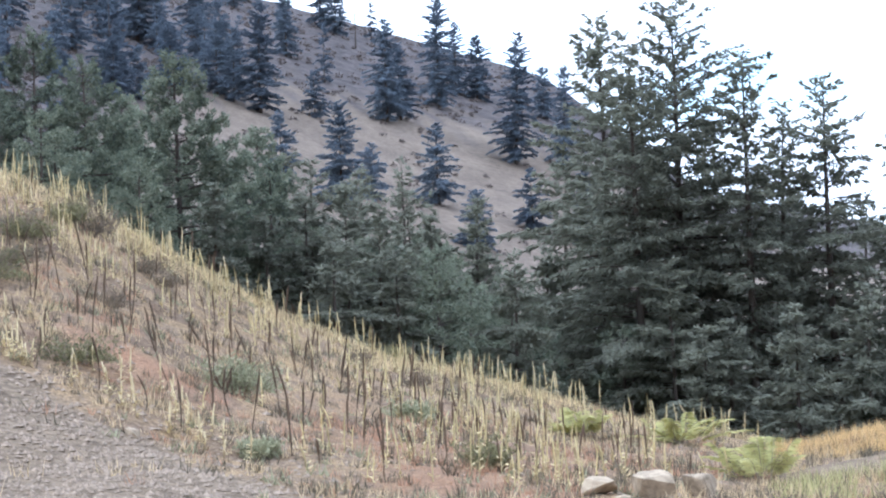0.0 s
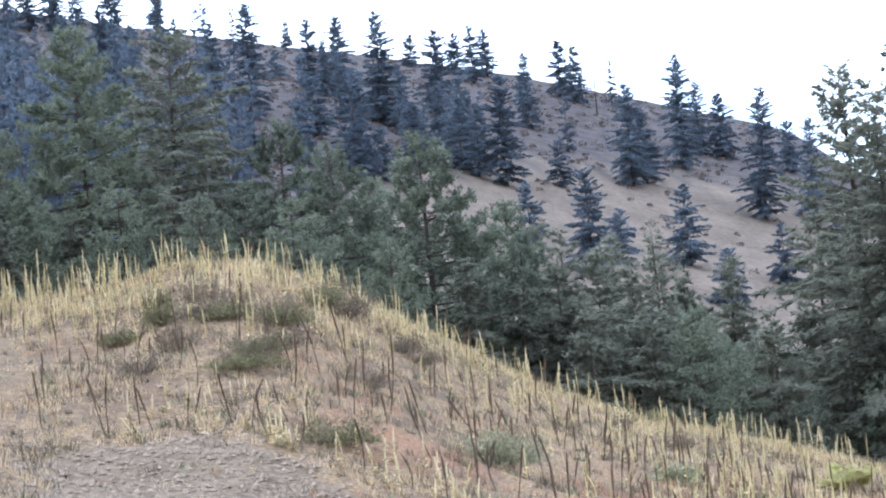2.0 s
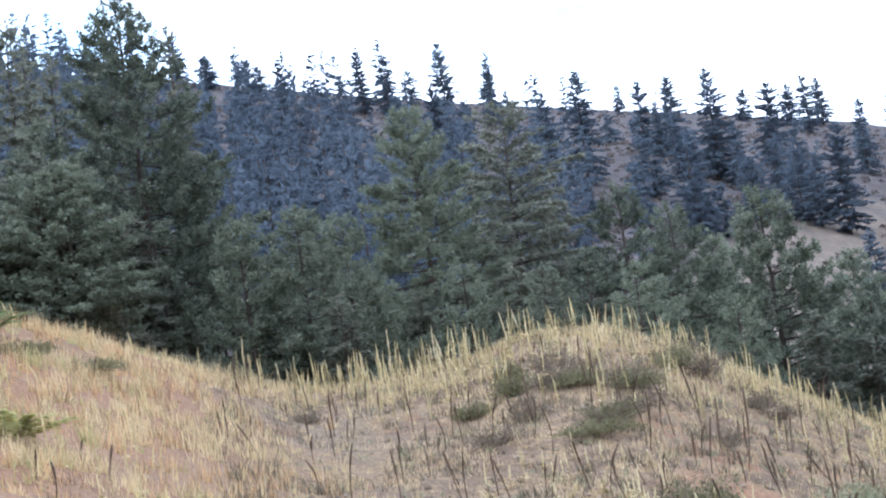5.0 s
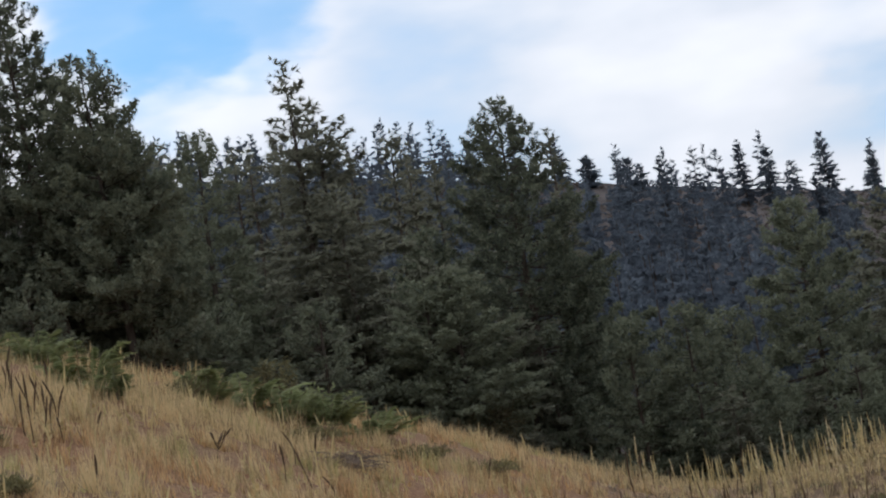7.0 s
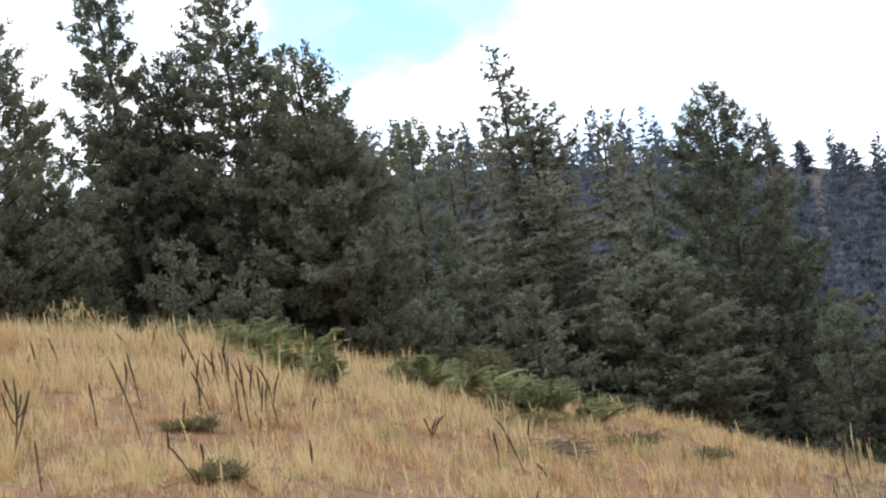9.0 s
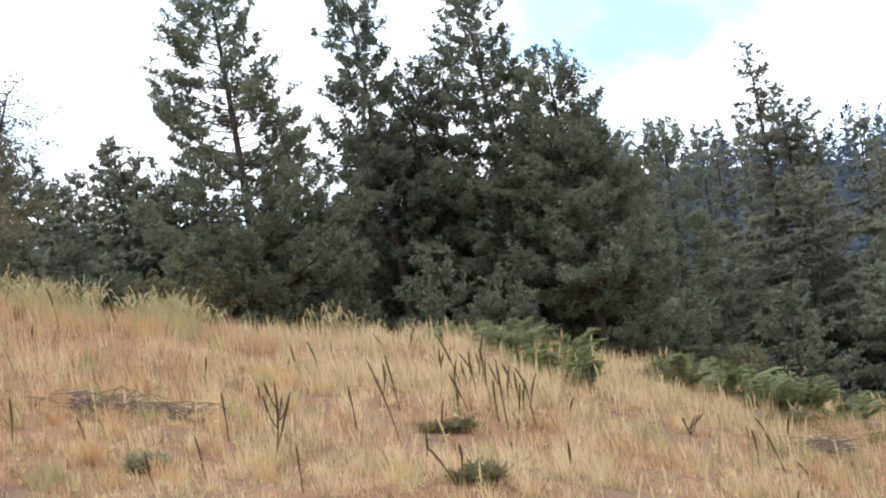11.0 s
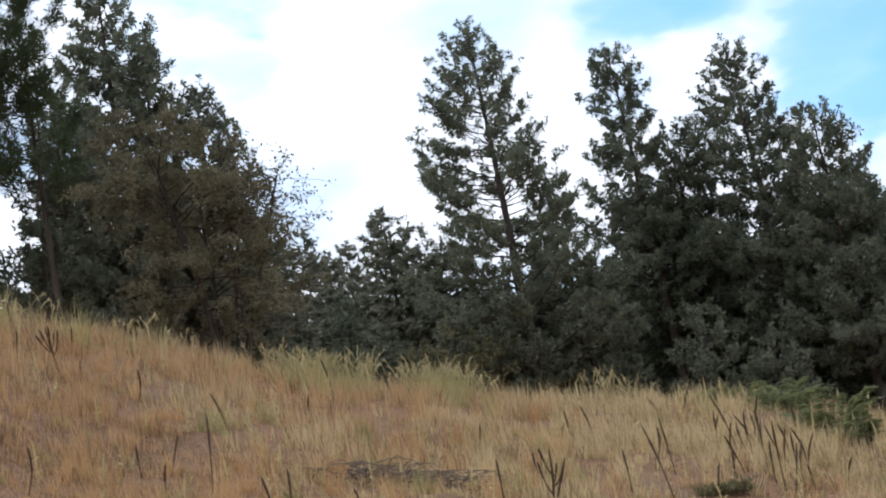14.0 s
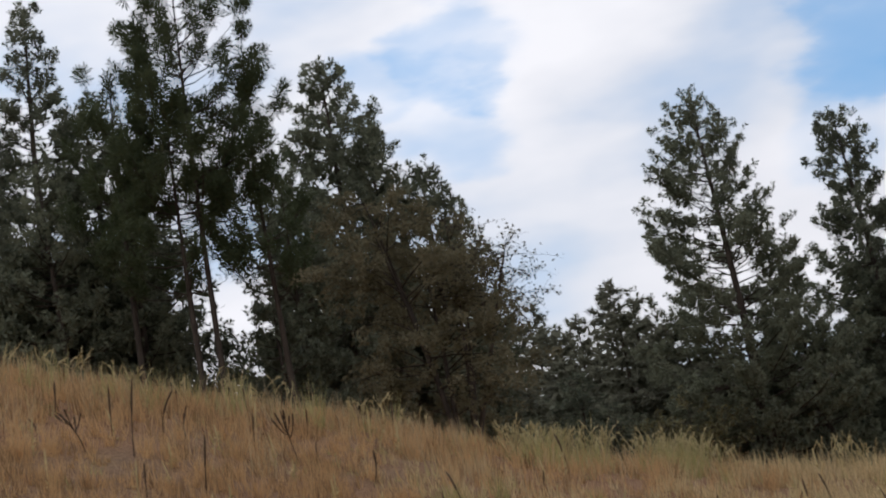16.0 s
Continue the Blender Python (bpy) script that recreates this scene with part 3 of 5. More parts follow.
def broadleaf(name, height, radius, seed, leaves, leaf, material, lean=(0, 0), bare=0.0, clear=0.2):
    """A tree or tall shrub with spreading limbs, twigs and small leaves in loose clumps."""
    g = np.random.default_rng(seed)
    s = np.linspace(0, 1, 7)
    trunks = []
    for j in range(3):
        w = g.normal(0, 0.16, 2) * height
        trunks.append(np.stack([w[0] * s ** 1.3 + lean[0] * s, w[1] * s ** 1.3 + lean[1] * s, s * height * (0.78 if j else 0.9) - 0.2], -1))
    trunks = np.stack(trunks)
    wood = [rods(trunks, np.tile(0.075 * (1 - s) ** 0.8 + 0.012, (3, 1)) * height / 8, 6)]
    n = 80
    j, t0 = g.integers(0, 3, n), g.uniform(clear, 1, n)
    root = np.stack([np.array([np.interp(t0[q], s, trunks[j[q], :, c]) for q in range(n)]) for c in range(3)], -1)
    phi = g.uniform(0, 6.28, n)
    out = unit(np.stack([np.cos(phi), np.sin(phi), g.uniform(0.0, 0.9, n)], -1))
    reach = radius * np.sqrt(np.clip(1 - (t0 * 1.9 - 0.95) ** 2, 0.08, 1)) * g.uniform(0.55, 1.1, n)
    u = np.linspace(0, 1, 5)
    lines = root[:, None] + out[:, None] * (reach[:, None] * u)[..., None] + np.array([0, 0, -0.22]) * (reach[:, None] * u ** 2)[..., None]
    wood.append(rods(lines, (0.008 + 0.008 * reach)[:, None] * (1 - 0.8 * u), 3))
    m = 340
    k, t = g.integers(0, n, m), g.uniform(0.3, 1, m)
    start = np.stack([np.array([np.interp(t[q], u, lines[k[q], :, c]) for q in range(m)]) for c in range(3)], -1)
    tw = unit(out[k] + random_ways(g, m) * 0.9)
    tl = radius * g.uniform(0.15, 0.42, m)
    twigs = start[:, None] + tw[:, None] * (tl[:, None] * u)[..., None] + np.array([0, 0, -0.3]) * (tl[:, None] * u ** 2)[..., None]
    wood.append(rods(twigs, np.full((m, 5), 0.008) * (1 - 0.7 * u), 3))
    q, t = g.integers(0, m, leaves), g.uniform(0.05, 1, leaves)
    keep = g.uniform(0, 1, m)[q] > bare
    q, t = q[keep], t[keep]
    p = start[q] + tw[q] * (tl[q] * t)[:, None] + np.array([0, 0, -0.3]) * (tl[q] * t ** 2)[:, None] + g.normal(0, 0.09, (len(q), 3))
    way = unit(random_ways(g, len(q)) + [0, 0, -0.5])
    lv = blades(p, way, unit(np.cross(way, random_ways(g, len(q)))), leaf * g.uniform(0.6, 1.2, len(q)), leaf * 0.55)
    thing = new(name)
    part("trunk", fill("trunk", *join(*wood), BARK, True), thing)
    part("crown", fill("crown", *lv, material), thing)
    return thing


# ---- low plants ----
FRONDS = ("FERN", "LIME")


def shrub(kind, width, height, seed):
    """A bush of arching stems with leaves, on the ground at the origin."""
    g = np.random.default_rng(seed)
    material = {"OLIVE": OLIVE_LEAF, "SAGE": SAGE_LEAF, "LIME": LIME_LEAF, "GREEN": GREEN_LEAF, "FERN": GREEN_LEAF, "DRY": WEED_LEAF}[kind]
    n = 46 if kind not in FRONDS else 20
    phi, lay = g.uniform(0, 6.28, n), g.uniform(0.15, 1.0, n)
    out = np.stack([np.cos(phi), np.sin(phi), np.zeros(n)], -1)
    s = np.linspace(0, 1, 6)
    reach, rise = lay * width / 2 * (1 + 0.25 * np.sin(2 * phi + seed)), height * (1.05 - 0.45 * lay ** 2) * g.uniform(0.45, 1.2, n)
    droop = 0.25 if kind not in FRONDS else 0.75
    root = out * (0.42 * width * g.uniform(0, 1, n) * (1.0 if kind not in FRONDS else 0.5))[:, None]
    lines = root[:, None] + out[:, None] * (reach[:, None] * s ** 1.3)[..., None] + np.array([0, 0, 1.0]) * (rise[:, None] * (s * (1 + droop) - droop * s ** 3))[..., None]
    stems = rods(lines, np.full((n, 6), 0.010) * (1 - 0.7 * s), 3)
    m = {"FERN": 1600, "LIME": 1600, "DRY": 900, "OLIVE": 1700}.get(kind, 1900)
    k, t = g.integers(0, n, m), g.uniform(0.04, 1.0, m)
    if kind in FRONDS:
        k, t = np.repeat(np.arange(n), m // n), np.tile(np.linspace(0.18, 1.0, m // n), n)
    f = t * 5
    lo = np.minimum(f.astype(int), 4)
    w = (f - lo)[:, None]
    p = lines[k, lo] * (1 - w) + lines[k, lo + 1] * w
    if kind in FRONDS:
        lat = np.cross(out[k], [0, 0, 1.0]) * np.where(np.arange(len(k)) % 2, 1, -1)[:, None]
        way = unit(lat + out[k] * 0.55 + g.normal(0, 0.10, (len(k), 3)) + [0, 0, -0.12])
        side = unit(np.cross(way, np.repeat(g.normal(0, 0.55, (n, 3)), m // n, 0) + g.normal(0, 0.25, (len(k), 3)) + [0, 0, 0.8]))
        lv = blades(p, way, side, 0.30 * np.sin(np.clip(t * 0.9 + 0.12, 0, 1) * np.pi) ** 0.7 * g.uniform(0.8, 1.1, len(k)) + 0.04, 0.055)
    else:
        p = p + g.normal(0, 0.05, (m, 3)) * np.array([1, 1, 0.6])
        ang, rad = g.uniform(0, 6.28, m), np.sqrt(g.uniform(0, 1, m)) * (0.85 + 0.15 * np.sin(3 * g.uniform(0, 6.28) + np.arange(m)))
        bulge = 1 + 0.30 * np.sin(2 * ang + seed) + 0.22 * np.sin(5 * ang + 2.1 * seed)
        dome = np.stack([np.cos(ang) * rad * bulge * width * 0.60, np.sin(ang) * rad * bulge * width * 0.60, height * (0.75 + 0.35 * np.sin(3 * ang + 1.3 * seed)) * (1 - rad ** 2) * g.uniform(0, 1, m) ** 0.5 + 0.02], -1)
        p = np.where(g.uniform(0, 1, (m, 1)) < 0.5, p, dome)
        way = unit(random_ways(g, m) + [0, 0, 0.7])
        size = {"DRY": 0.09, "OLIVE": 0.11, "SAGE": 0.14, "GREEN": 0.16}[kind]
        lv = blades(p, way, unit(np.cross(way, random_ways(g, m))), size * g.uniform(0.6, 1.3, m), size * 0.34)
    thing = new("shrub")
    part("woody_base", fill("woody_base", *stems, GREY_TWIG), thing)
    part("foliage", fill("foliage", *lv, material), thing)
    labels = {"DRY": "withered grey-brown bush with few dry leaves", "OLIVE": "low olive-green bush on the dry bank", "SAGE": "grey-green sage bush on the stony bank", "LIME": "yellow-green bush turning to autumn colour",
              "GREEN": "green leafy bush at the edge of the wood", "FERN": "feathery green shrub along the grassy brow"}
    return tagged(thing, labels[kind], "bush")


def mullein(style, seed):
    """A mullein a metre and a half tall: its stem and seed heads, and leaves where it is still fresh."""
    g = np.random.default_rng(seed)
    fresh = style == "fresh"
    s = np.linspace(0, 1, 9)
    h = 1.5
    tip = g.normal(0, 0.12, 2) * (1.0 if not fresh else 0.4)
    bow = g.normal(0, 0.055, 2) * (1.0 if not fresh else 0.4)
    line = np.stack([tip[0] * s ** 2 + bow[0] * np.sin(s * 3), tip[1] * s ** 2 + bow[1] * np.sin(s * 3), s * h - 0.05], -1)
    thing = new("mullein")
    stem_mat, head_mat = (TAN_STALK, PALE_STALK) if fresh else (DEAD_STALK, DEAD_STALK)
    stems, heads = [line], [line[4:] if not fresh else line[3:]]
    if style == "forked":
        for j in range(5):
            a = j * 1.3 + g.uniform(0, 0.6)
            base = line[4] * (1 - g.uniform(0, 0.5)) + line[5] * 0.3
            u = np.linspace(0, 1, 9)
            arm = base + np.stack([np.cos(a) * 0.24 * u ** 0.6, np.sin(a) * 0.24 * u ** 0.6, g.uniform(0.35, 0.6) * u], -1)
            stems.append(arm)
            heads.append(arm[4:])
    st = join(*[rods(l[None], (np.linspace(0.016, 0.008, len(l)))[None], 5) for l in stems])
    part("stem", fill("stem", *st, stem_mat, True), thing)
    for l in heads:
        u = np.linspace(0, 1, 12)
        p = np.stack([np.interp(u, np.linspace(0, 1, len(l)), l[:, c]) for c in range(3)], -1)
        r = (0.019 if not fresh else 0.016) * np.sin(np.clip(u * 0.9 + 0.1, 0, 1) * np.pi) ** 0.45 * (1 + 0.16 * g.normal(0, 1, 12)) + 0.004
        part("seed_head", fill("seed_head", *rods(p[None], np.abs(r)[None], 6), head_mat, True), thing)
    if fresh:
        n = 18
        z = g.uniform(0.03, 0.8, n) ** 1.2 * h
        phi = g.uniform(0, 6.28, n)
        p = np.stack([np.interp(z, line[:, 2], line[:, 0]), np.interp(z, line[:, 2], line[:, 1]), z], -1)
        way = unit(np.stack([np.cos(phi), np.sin(phi), g.uniform(-0.3, 0.8, n)], -1))
        side = unit(np.cross(way, [0, 0, 1.0]))
        part("foliage", fill("foliage", *blades(p, way, side, 0.20 * (1.15 - z / h), 0.07), YELLOW_SEED), thing)
    labels = {"dead": "dry dark brown mullein stalk with a seed spike", "forked": "dead forked mullein stalk with several dark spikes",
              "fresh": "pale yellow mullein spike with withered leaves"}
    return tagged(thing, labels[style], "mullein")


def grass(name, label, material, az, dist, height, width, seed, lean=0.28):
    """A sheet of grass, a blade at each place given."""
    g = np.random.default_rng(seed)
    n = len(az)
    a = np.radians(az)
    p = np.stack([-np.sin(a) * dist, np.cos(a) * dist, land(az, dist) - 0.02], -1)
    way = unit(np.stack([g.normal(0, lean, n), g.normal(0, lean, n), np.ones(n)], -1))
    ang = g.uniform(0, 6.28, n)
    side = np.stack([np.cos(ang), np.sin(ang), np.zeros(n)], -1)
    v, f = spikes(p, way, side, height, width)
    return tagged(new(name, fill(name, v, f, material)), label, "grass", kind="stuff")


def boulder(width, height, seed):
    """A broken block of stone: a worn hull of few flat sides."""
    g = np.random.default_rng(seed)
    bm = bmesh.new()
    for p in random_ways(g, 15):
        q = np.sign(p) * np.abs(p) ** 0.7
        bm.verts.new(q / max(np.linalg.norm(q) * 0.8, np.abs(q).max()) * g.uniform(0.86, 1.0))
    hull = bmesh.ops.convex_hull(bm, input=bm.verts)
    bmesh.ops.delete(bm, geom=[v for v in hull["geom_interior"] if isinstance(v, bmesh.types.BMVert)], context="VERTS")
    bmesh.ops.dissolve_limit(bm, angle_limit=radians(14), verts=bm.verts, edges=bm.edges)
    bmesh.ops.bevel(bm, geom=list(bm.edges), offset=0.13, segments=3, profile=0.5, affect="EDGES", clamp_overlap=True)
    bmesh.ops.triangulate(bm, faces=bm.faces)
    bmesh.ops.subdivide_edges(bm, edges=[e for e in bm.edges if e.calc_length() > 0.3], cuts=2, use_grid_fill=True)
    for _ in range(3):
        bmesh.ops.smooth_vert(bm, verts=bm.verts, factor=0.4, use_axis_x=True, use_axis_y=True, use_axis_z=True)
    for v in bm.verts:
        v.co += v.co.normalized() * (0.05 * noise.noise(v.co * 3 + Vector((seed, 0, 0))) + 0.02 * noise.noise(v.co * 9 + Vector((0, seed, 0))))
        v.co = Vector((v.co.x * width * 0.54, v.co.y * width * 0.45, (v.co.z * 0.5 + 0.24) * height * 1.35))
    me = bpy.data.meshes.new("boulder")
    bm.to_mesh(me)
    bm.free()
    me.materials.append(STONE)
    return tagged(new("boulder", me), "pale weathered boulder half sunk in the ground", "rock")


# ---- ground: one sheet to the horizon ----
def ground_cover(az, dist):
    """How stony, how rusty and how wooded the ground is at each place, each from 0 to 1."""
    x, y = -np.sin(np.radians(az)) * dist, np.cos(np.radians(az)) * dist
    w = 1.6 * np.sin(x * 0.7 + np.sin(y * 0.9)) + 0.9 * np.sin(y * 1.3 + 2 * np.sin(x * 0.8))
    bank = smooth((55.0 + 0.6 * w - 1.25 * np.maximum(0, -13.5 - az) ** 1.05 - 0.8 * np.maximum(0, az + 12.0) - dist) / 1.6) * smooth((az + 22) / 2) * smooth((-8.0 - az) / 1.5)
    dip = smooth(1.1 - np.hypot((az + 7.4) / 2.6, (dist + w - 74) / 13)) * 0.65
    edge = smooth((42 + 0.4 * w - dist) / 1.5) * smooth((az - 17) / 3)
    stony = np.clip(bank + dip + edge, 0, 1) * (dist < 120)
    path = smooth(1.4 - np.abs(dist - 60 - w) / 5) * smooth((-31.2 - az) / 1.0)
    stony = np.maximum(stony, path * 0.9)
    rusty = np.clip(smooth(1.3 - np.hypot((az + 33.8) / 2.6, (dist - 77) / 9)) + smooth(1.25 - np.hypot((az + 17) / 2.2, (dist - 57.5 + w) / 4.5)) + 0.85 * smooth(1.3 - np.hypot((az + 25.5) / 5.5, (dist - 58 + 2.5 * w) / 13)) * smooth(0.75 + 0.3 * w) + 0.95 * smooth((az + 9) / 6), 0, 1) * (dist < 120)
    wooded = smooth((dist - 88) / 10) * (1 - smooth((dist - 190) / 60))
    ditch = 0.85 * np.exp(-((dist - 39.5 - 0.95 * az + 0.5 * w) / 1.1) ** 2) * smooth((az - 3.5) / 2) * smooth((12 - az) / 2)
    stony = np.maximum(stony, ditch)
    yard = 1 - smooth((dist - 30 - 2 * w) / 6)
    low = np.interp(az, (-29, -24, -20, -17.5, -15, -12, 3), (520, 505, 480, 420, 310, 235, 220))
    return np.maximum(stony, yard), rusty * (1 - yard), wooded, smooth((dist - 190) / 60), smooth((dist - low + 30 + 9 * w) / 45)


def build_ground():
    az = np.concatenate([np.linspace(-180, -36, 60)[:-1], np.linspace(-36, 33, 280)[:-1], np.linspace(33, 180, 60)])
    dist = np.concatenate([np.linspace(0.5, 38, 30)[:-1], np.linspace(38, 100, 124)[:-1], np.linspace(100, 200, 26)[:-1], np.linspace(200, 660, 64)[:-1], np.geomspace(660, 4700, 24)])
    A, D = np.meshgrid(az, dist, indexing="ij")
    Z = land(A, D)
    a = np.radians(A)
    v = np.stack([-np.sin(a) * D, np.cos(a) * D, Z], -1).reshape(-1, 3)
    idx = np.arange(A.size).reshape(A.shape)
    q = np.stack([idx[:-1, :-1], idx[:-1, 1:], idx[1:, 1:], idx[1:, :-1]], -1).reshape(-1, 4)
    cap = len(v)
    v = np.concatenate([v, [[0, 0, 0.0]]])
    me = fill("ground", v, q, GROUND, True)
    bm = bmesh.new()
    bm.from_mesh(me)
    bm.verts.ensure_lookup_table()
    for j in range(len(az) - 1):
        bm.faces.new((bm.verts[cap], bm.verts[int(idx[j, 0])], bm.verts[int(idx[j + 1, 0])]))
    bmesh.ops.remove_doubles(bm, verts=[bm.verts[int(n)] for n in np.concatenate([idx[0], idx[-1]])], dist=0.001)
    bmesh.ops.recalc_face_normals(bm, faces=bm.faces)
    bm.to_mesh(me)
    bm.free()
    co = np.zeros(len(me.vertices) * 3, np.float32)
    me.vertices.foreach_get("co", co)
    co = co.reshape(-1, 3)
    cover = ground_cover(np.degrees(np.arctan2(-co[:, 0], co[:, 1])), np.hypot(co[:, 0], co[:, 1]))
    for label, values in zip(("stony", "rusty", "wooded", "upland", "brushy"), cover):
        me.attributes.new(label, "FLOAT", "POINT").data.foreach_set("value", values.astype(np.float32))
    if me.polygons[0].normal.z < 0:
        me.flip_normals()
    return tagged(new("ground", me), "dry grassy hillside with stony bare patches", "ground", kind="structure")


def ground_material():
    m, n, l, b = node_material("ground")
    co = n.new("ShaderNodeTexCoord")

    def tex(scale, detail=4, roughness=0.6):
        t = n.new("ShaderNodeTexNoise")
        t.inputs["Scale"].default_value, t.inputs["Detail"].default_value, t.inputs["Roughness"].default_value = scale, detail, roughness
        l.new(co.outputs["Object"], t.inputs["Vector"])
        return t

    def ramp(src, *stops):
        r = n.new("ShaderNodeValToRGB")
        for e, (pos, col) in zip(r.color_ramp.elements, stops[:2]):
            e.position, e.color = pos, (*col, 1)
        for pos, col in stops[2:]:
            r.color_ramp.elements.new(pos).color = (*col, 1)
        l.new(src, r.inputs[0])
        return r.outputs[0]

    def mix(fac, one, two):
        x = n.new("ShaderNodeMix")
        x.data_type = "RGBA"
        l.new(fac, x.inputs[0])
        l.new(one, x.inputs[6])
        l.new(two, x.inputs[7])
        return x.outputs[2]

    def attr(label):
        a = n.new("ShaderNodeAttribute")
        a.attribute_name = label
        return a.outputs["Fac"]

    big, mid, fine, pebble = tex(0.22), tex(1.5), tex(9.0, 6, 0.7), n.new("ShaderNodeTexVoronoi")
    pebble.inputs["Scale"].default_value = 7.0
    l.new(co.outputs["Object"], pebble.inputs["Vector"])
    cobble = n.new("ShaderNodeTexVoronoi")
    cobble.inputs["Scale"].default_value = 2.6
    l.new(co.outputs["Object"], cobble.inputs["Vector"])
    straw = ramp(fine.outputs["Fac"], (0.34, (0.095, 0.06, 0.030)), (0.66, (0.43, 0.295, 0.160)))
    soil = ramp(fine.outputs["Fac"], (0.34, (0.100, 0.064, 0.038)), (0.68, (0.355, 0.252, 0.160)))
    rust = ramp(fine.outputs["Fac"], (0.32, (0.155, 0.080, 0.046)), (0.70, (0.42, 0.245, 0.138)))
    gravel = mix(ramp(mid.outputs["Fac"], (0.38, (0.1, 0.1, 0.1)), (0.62, (0.75, 0.75, 0.75))), ramp(pebble.outputs["Color"], (0.1, (0.090, 0.065, 0.042)), (0.9, (0.290, 0.214, 0.138))),
                 ramp(cobble.outputs["Color"], (0.1, (0.122, 0.088, 0.058)), (0.9, (0.275, 0.203, 0.132))))
    needles = ramp(fine.outputs["Fac"], (0.30, (0.05, 0.038, 0.024)), (0.70, (0.14, 0.105, 0.06)))
    patch = ramp(mid.outputs["Fac"], (0.42, (0, 0, 0)), (0.60, (1, 1, 1)))
    earth = ramp(fine.outputs["Fac"], (0.34, (0.066, 0.042, 0.027)), (0.68, (0.235, 0.158, 0.100)))
    bare = tex(0.45, 5, 0.65)
    col = mix(ramp(bare.outputs["Fac"], (0.50, (0, 0, 0)), (0.60, (0.8, 0.8, 0.8))), mix(patch, straw, soil), earth)
    blot = n.new("ShaderNodeMath")
    blot.operation = "MULTIPLY"
    l.new(attr("rusty"), blot.inputs[0])
    l.new(ramp(big.outputs["Fac"], (0.35, (0.45, 0.45, 0.45)), (0.55, (1, 1, 1))), blot.inputs[1])
    col = mix(blot.outputs[0], col, rust)
    col = mix(attr("stony"), col, gravel)
    col = mix(attr("wooded"), col, needles)
    coarse, grit, blend = tex(0.09, 6, 0.65), tex(0.9, 6, 0.75), n.new("ShaderNodeMix")
    blend.inputs[0].default_value = 0.6
    l.new(coarse.outputs["Fac"], blend.inputs[2])
    l.new(grit.outputs["Fac"], blend.inputs[3])
    upland = ramp(blend.outputs[0], (0.38, (0.105, 0.080, 0.060)), (0.62, (0.240, 0.186, 0.138)))
    col = mix(attr("upland"), col, upland)
    brush = ramp(tex(0.35, 6, 0.7).outputs["Fac"], (0.35, (0.052, 0.044, 0.042)), (0.65, (0.128, 0.106, 0.098)))
    both = n.new("ShaderNodeMath")
    both.operation = "MULTIPLY"
    l.new(attr("upland"), both.inputs[0])
    l.new(attr("brushy"), both.inputs[1])
    col = mix(both.outputs[0], col, brush)
    l.new(col, b.inputs["Base Color"])
    b.inputs["Roughness"].default_value, b.inputs["Specular IOR Level"].default_value = 0.95, 0.15
    bump, add = n.new("ShaderNodeBump"), n.new("ShaderNodeMath")
    add.operation = "MULTIPLY_ADD"
    add.inputs[1].default_value = 0.5
    l.new(pebble.outputs["Distance"], add.inputs[0])
    l.new(fine.outputs["Fac"], add.inputs[2])
    bump.inputs["Strength"].default_value, bump.inputs["Distance"].default_value = 0.8, 0.08
    l.new(add.outputs[0], bump.inputs["Height"])
    l.new(bump.outputs[0], b.inputs["Normal"])
    return m


GROUND = ground_material()
build_ground()

# ---- the woods ----
RIGHT_WOOD = [  # kind, heading, metres out, height, crown radius
    ("F", -27.68, 133, 21.7, 4.3), ("F", -29.05, 128, 22.1, 5.9), ("F", -28.35, 126, 19.4, 4.4), ("F", -30.81, 125, 19.9, 2.9),
    ("F", -31.65, 130, 18.3, 2.8), ("F", -32.67, 126, 18.8, 3.5), ("F", -34.82, 128, 17.1, 3.7), ("F", -26.73, 140, 14.4, 4.1),
    ("F", -29.80, 145, 18.3, 4.4), ("F", -32.01, 150, 16.2, 3.4), ("F", -33.43, 140, 14.0, 3.1), ("F", -26.21, 135, 8.5, 2.7),
    ("F", -27.40, 128, 8.2, 2.9), ("F", -29.05, 122, 8.8, 2.7), ("P", -25.37, 122, 6.6, 2.3), ("P", -23.86, 120, 6.9, 2.4),
    ("P", -24.72, 116, 5.0, 1.7),
]
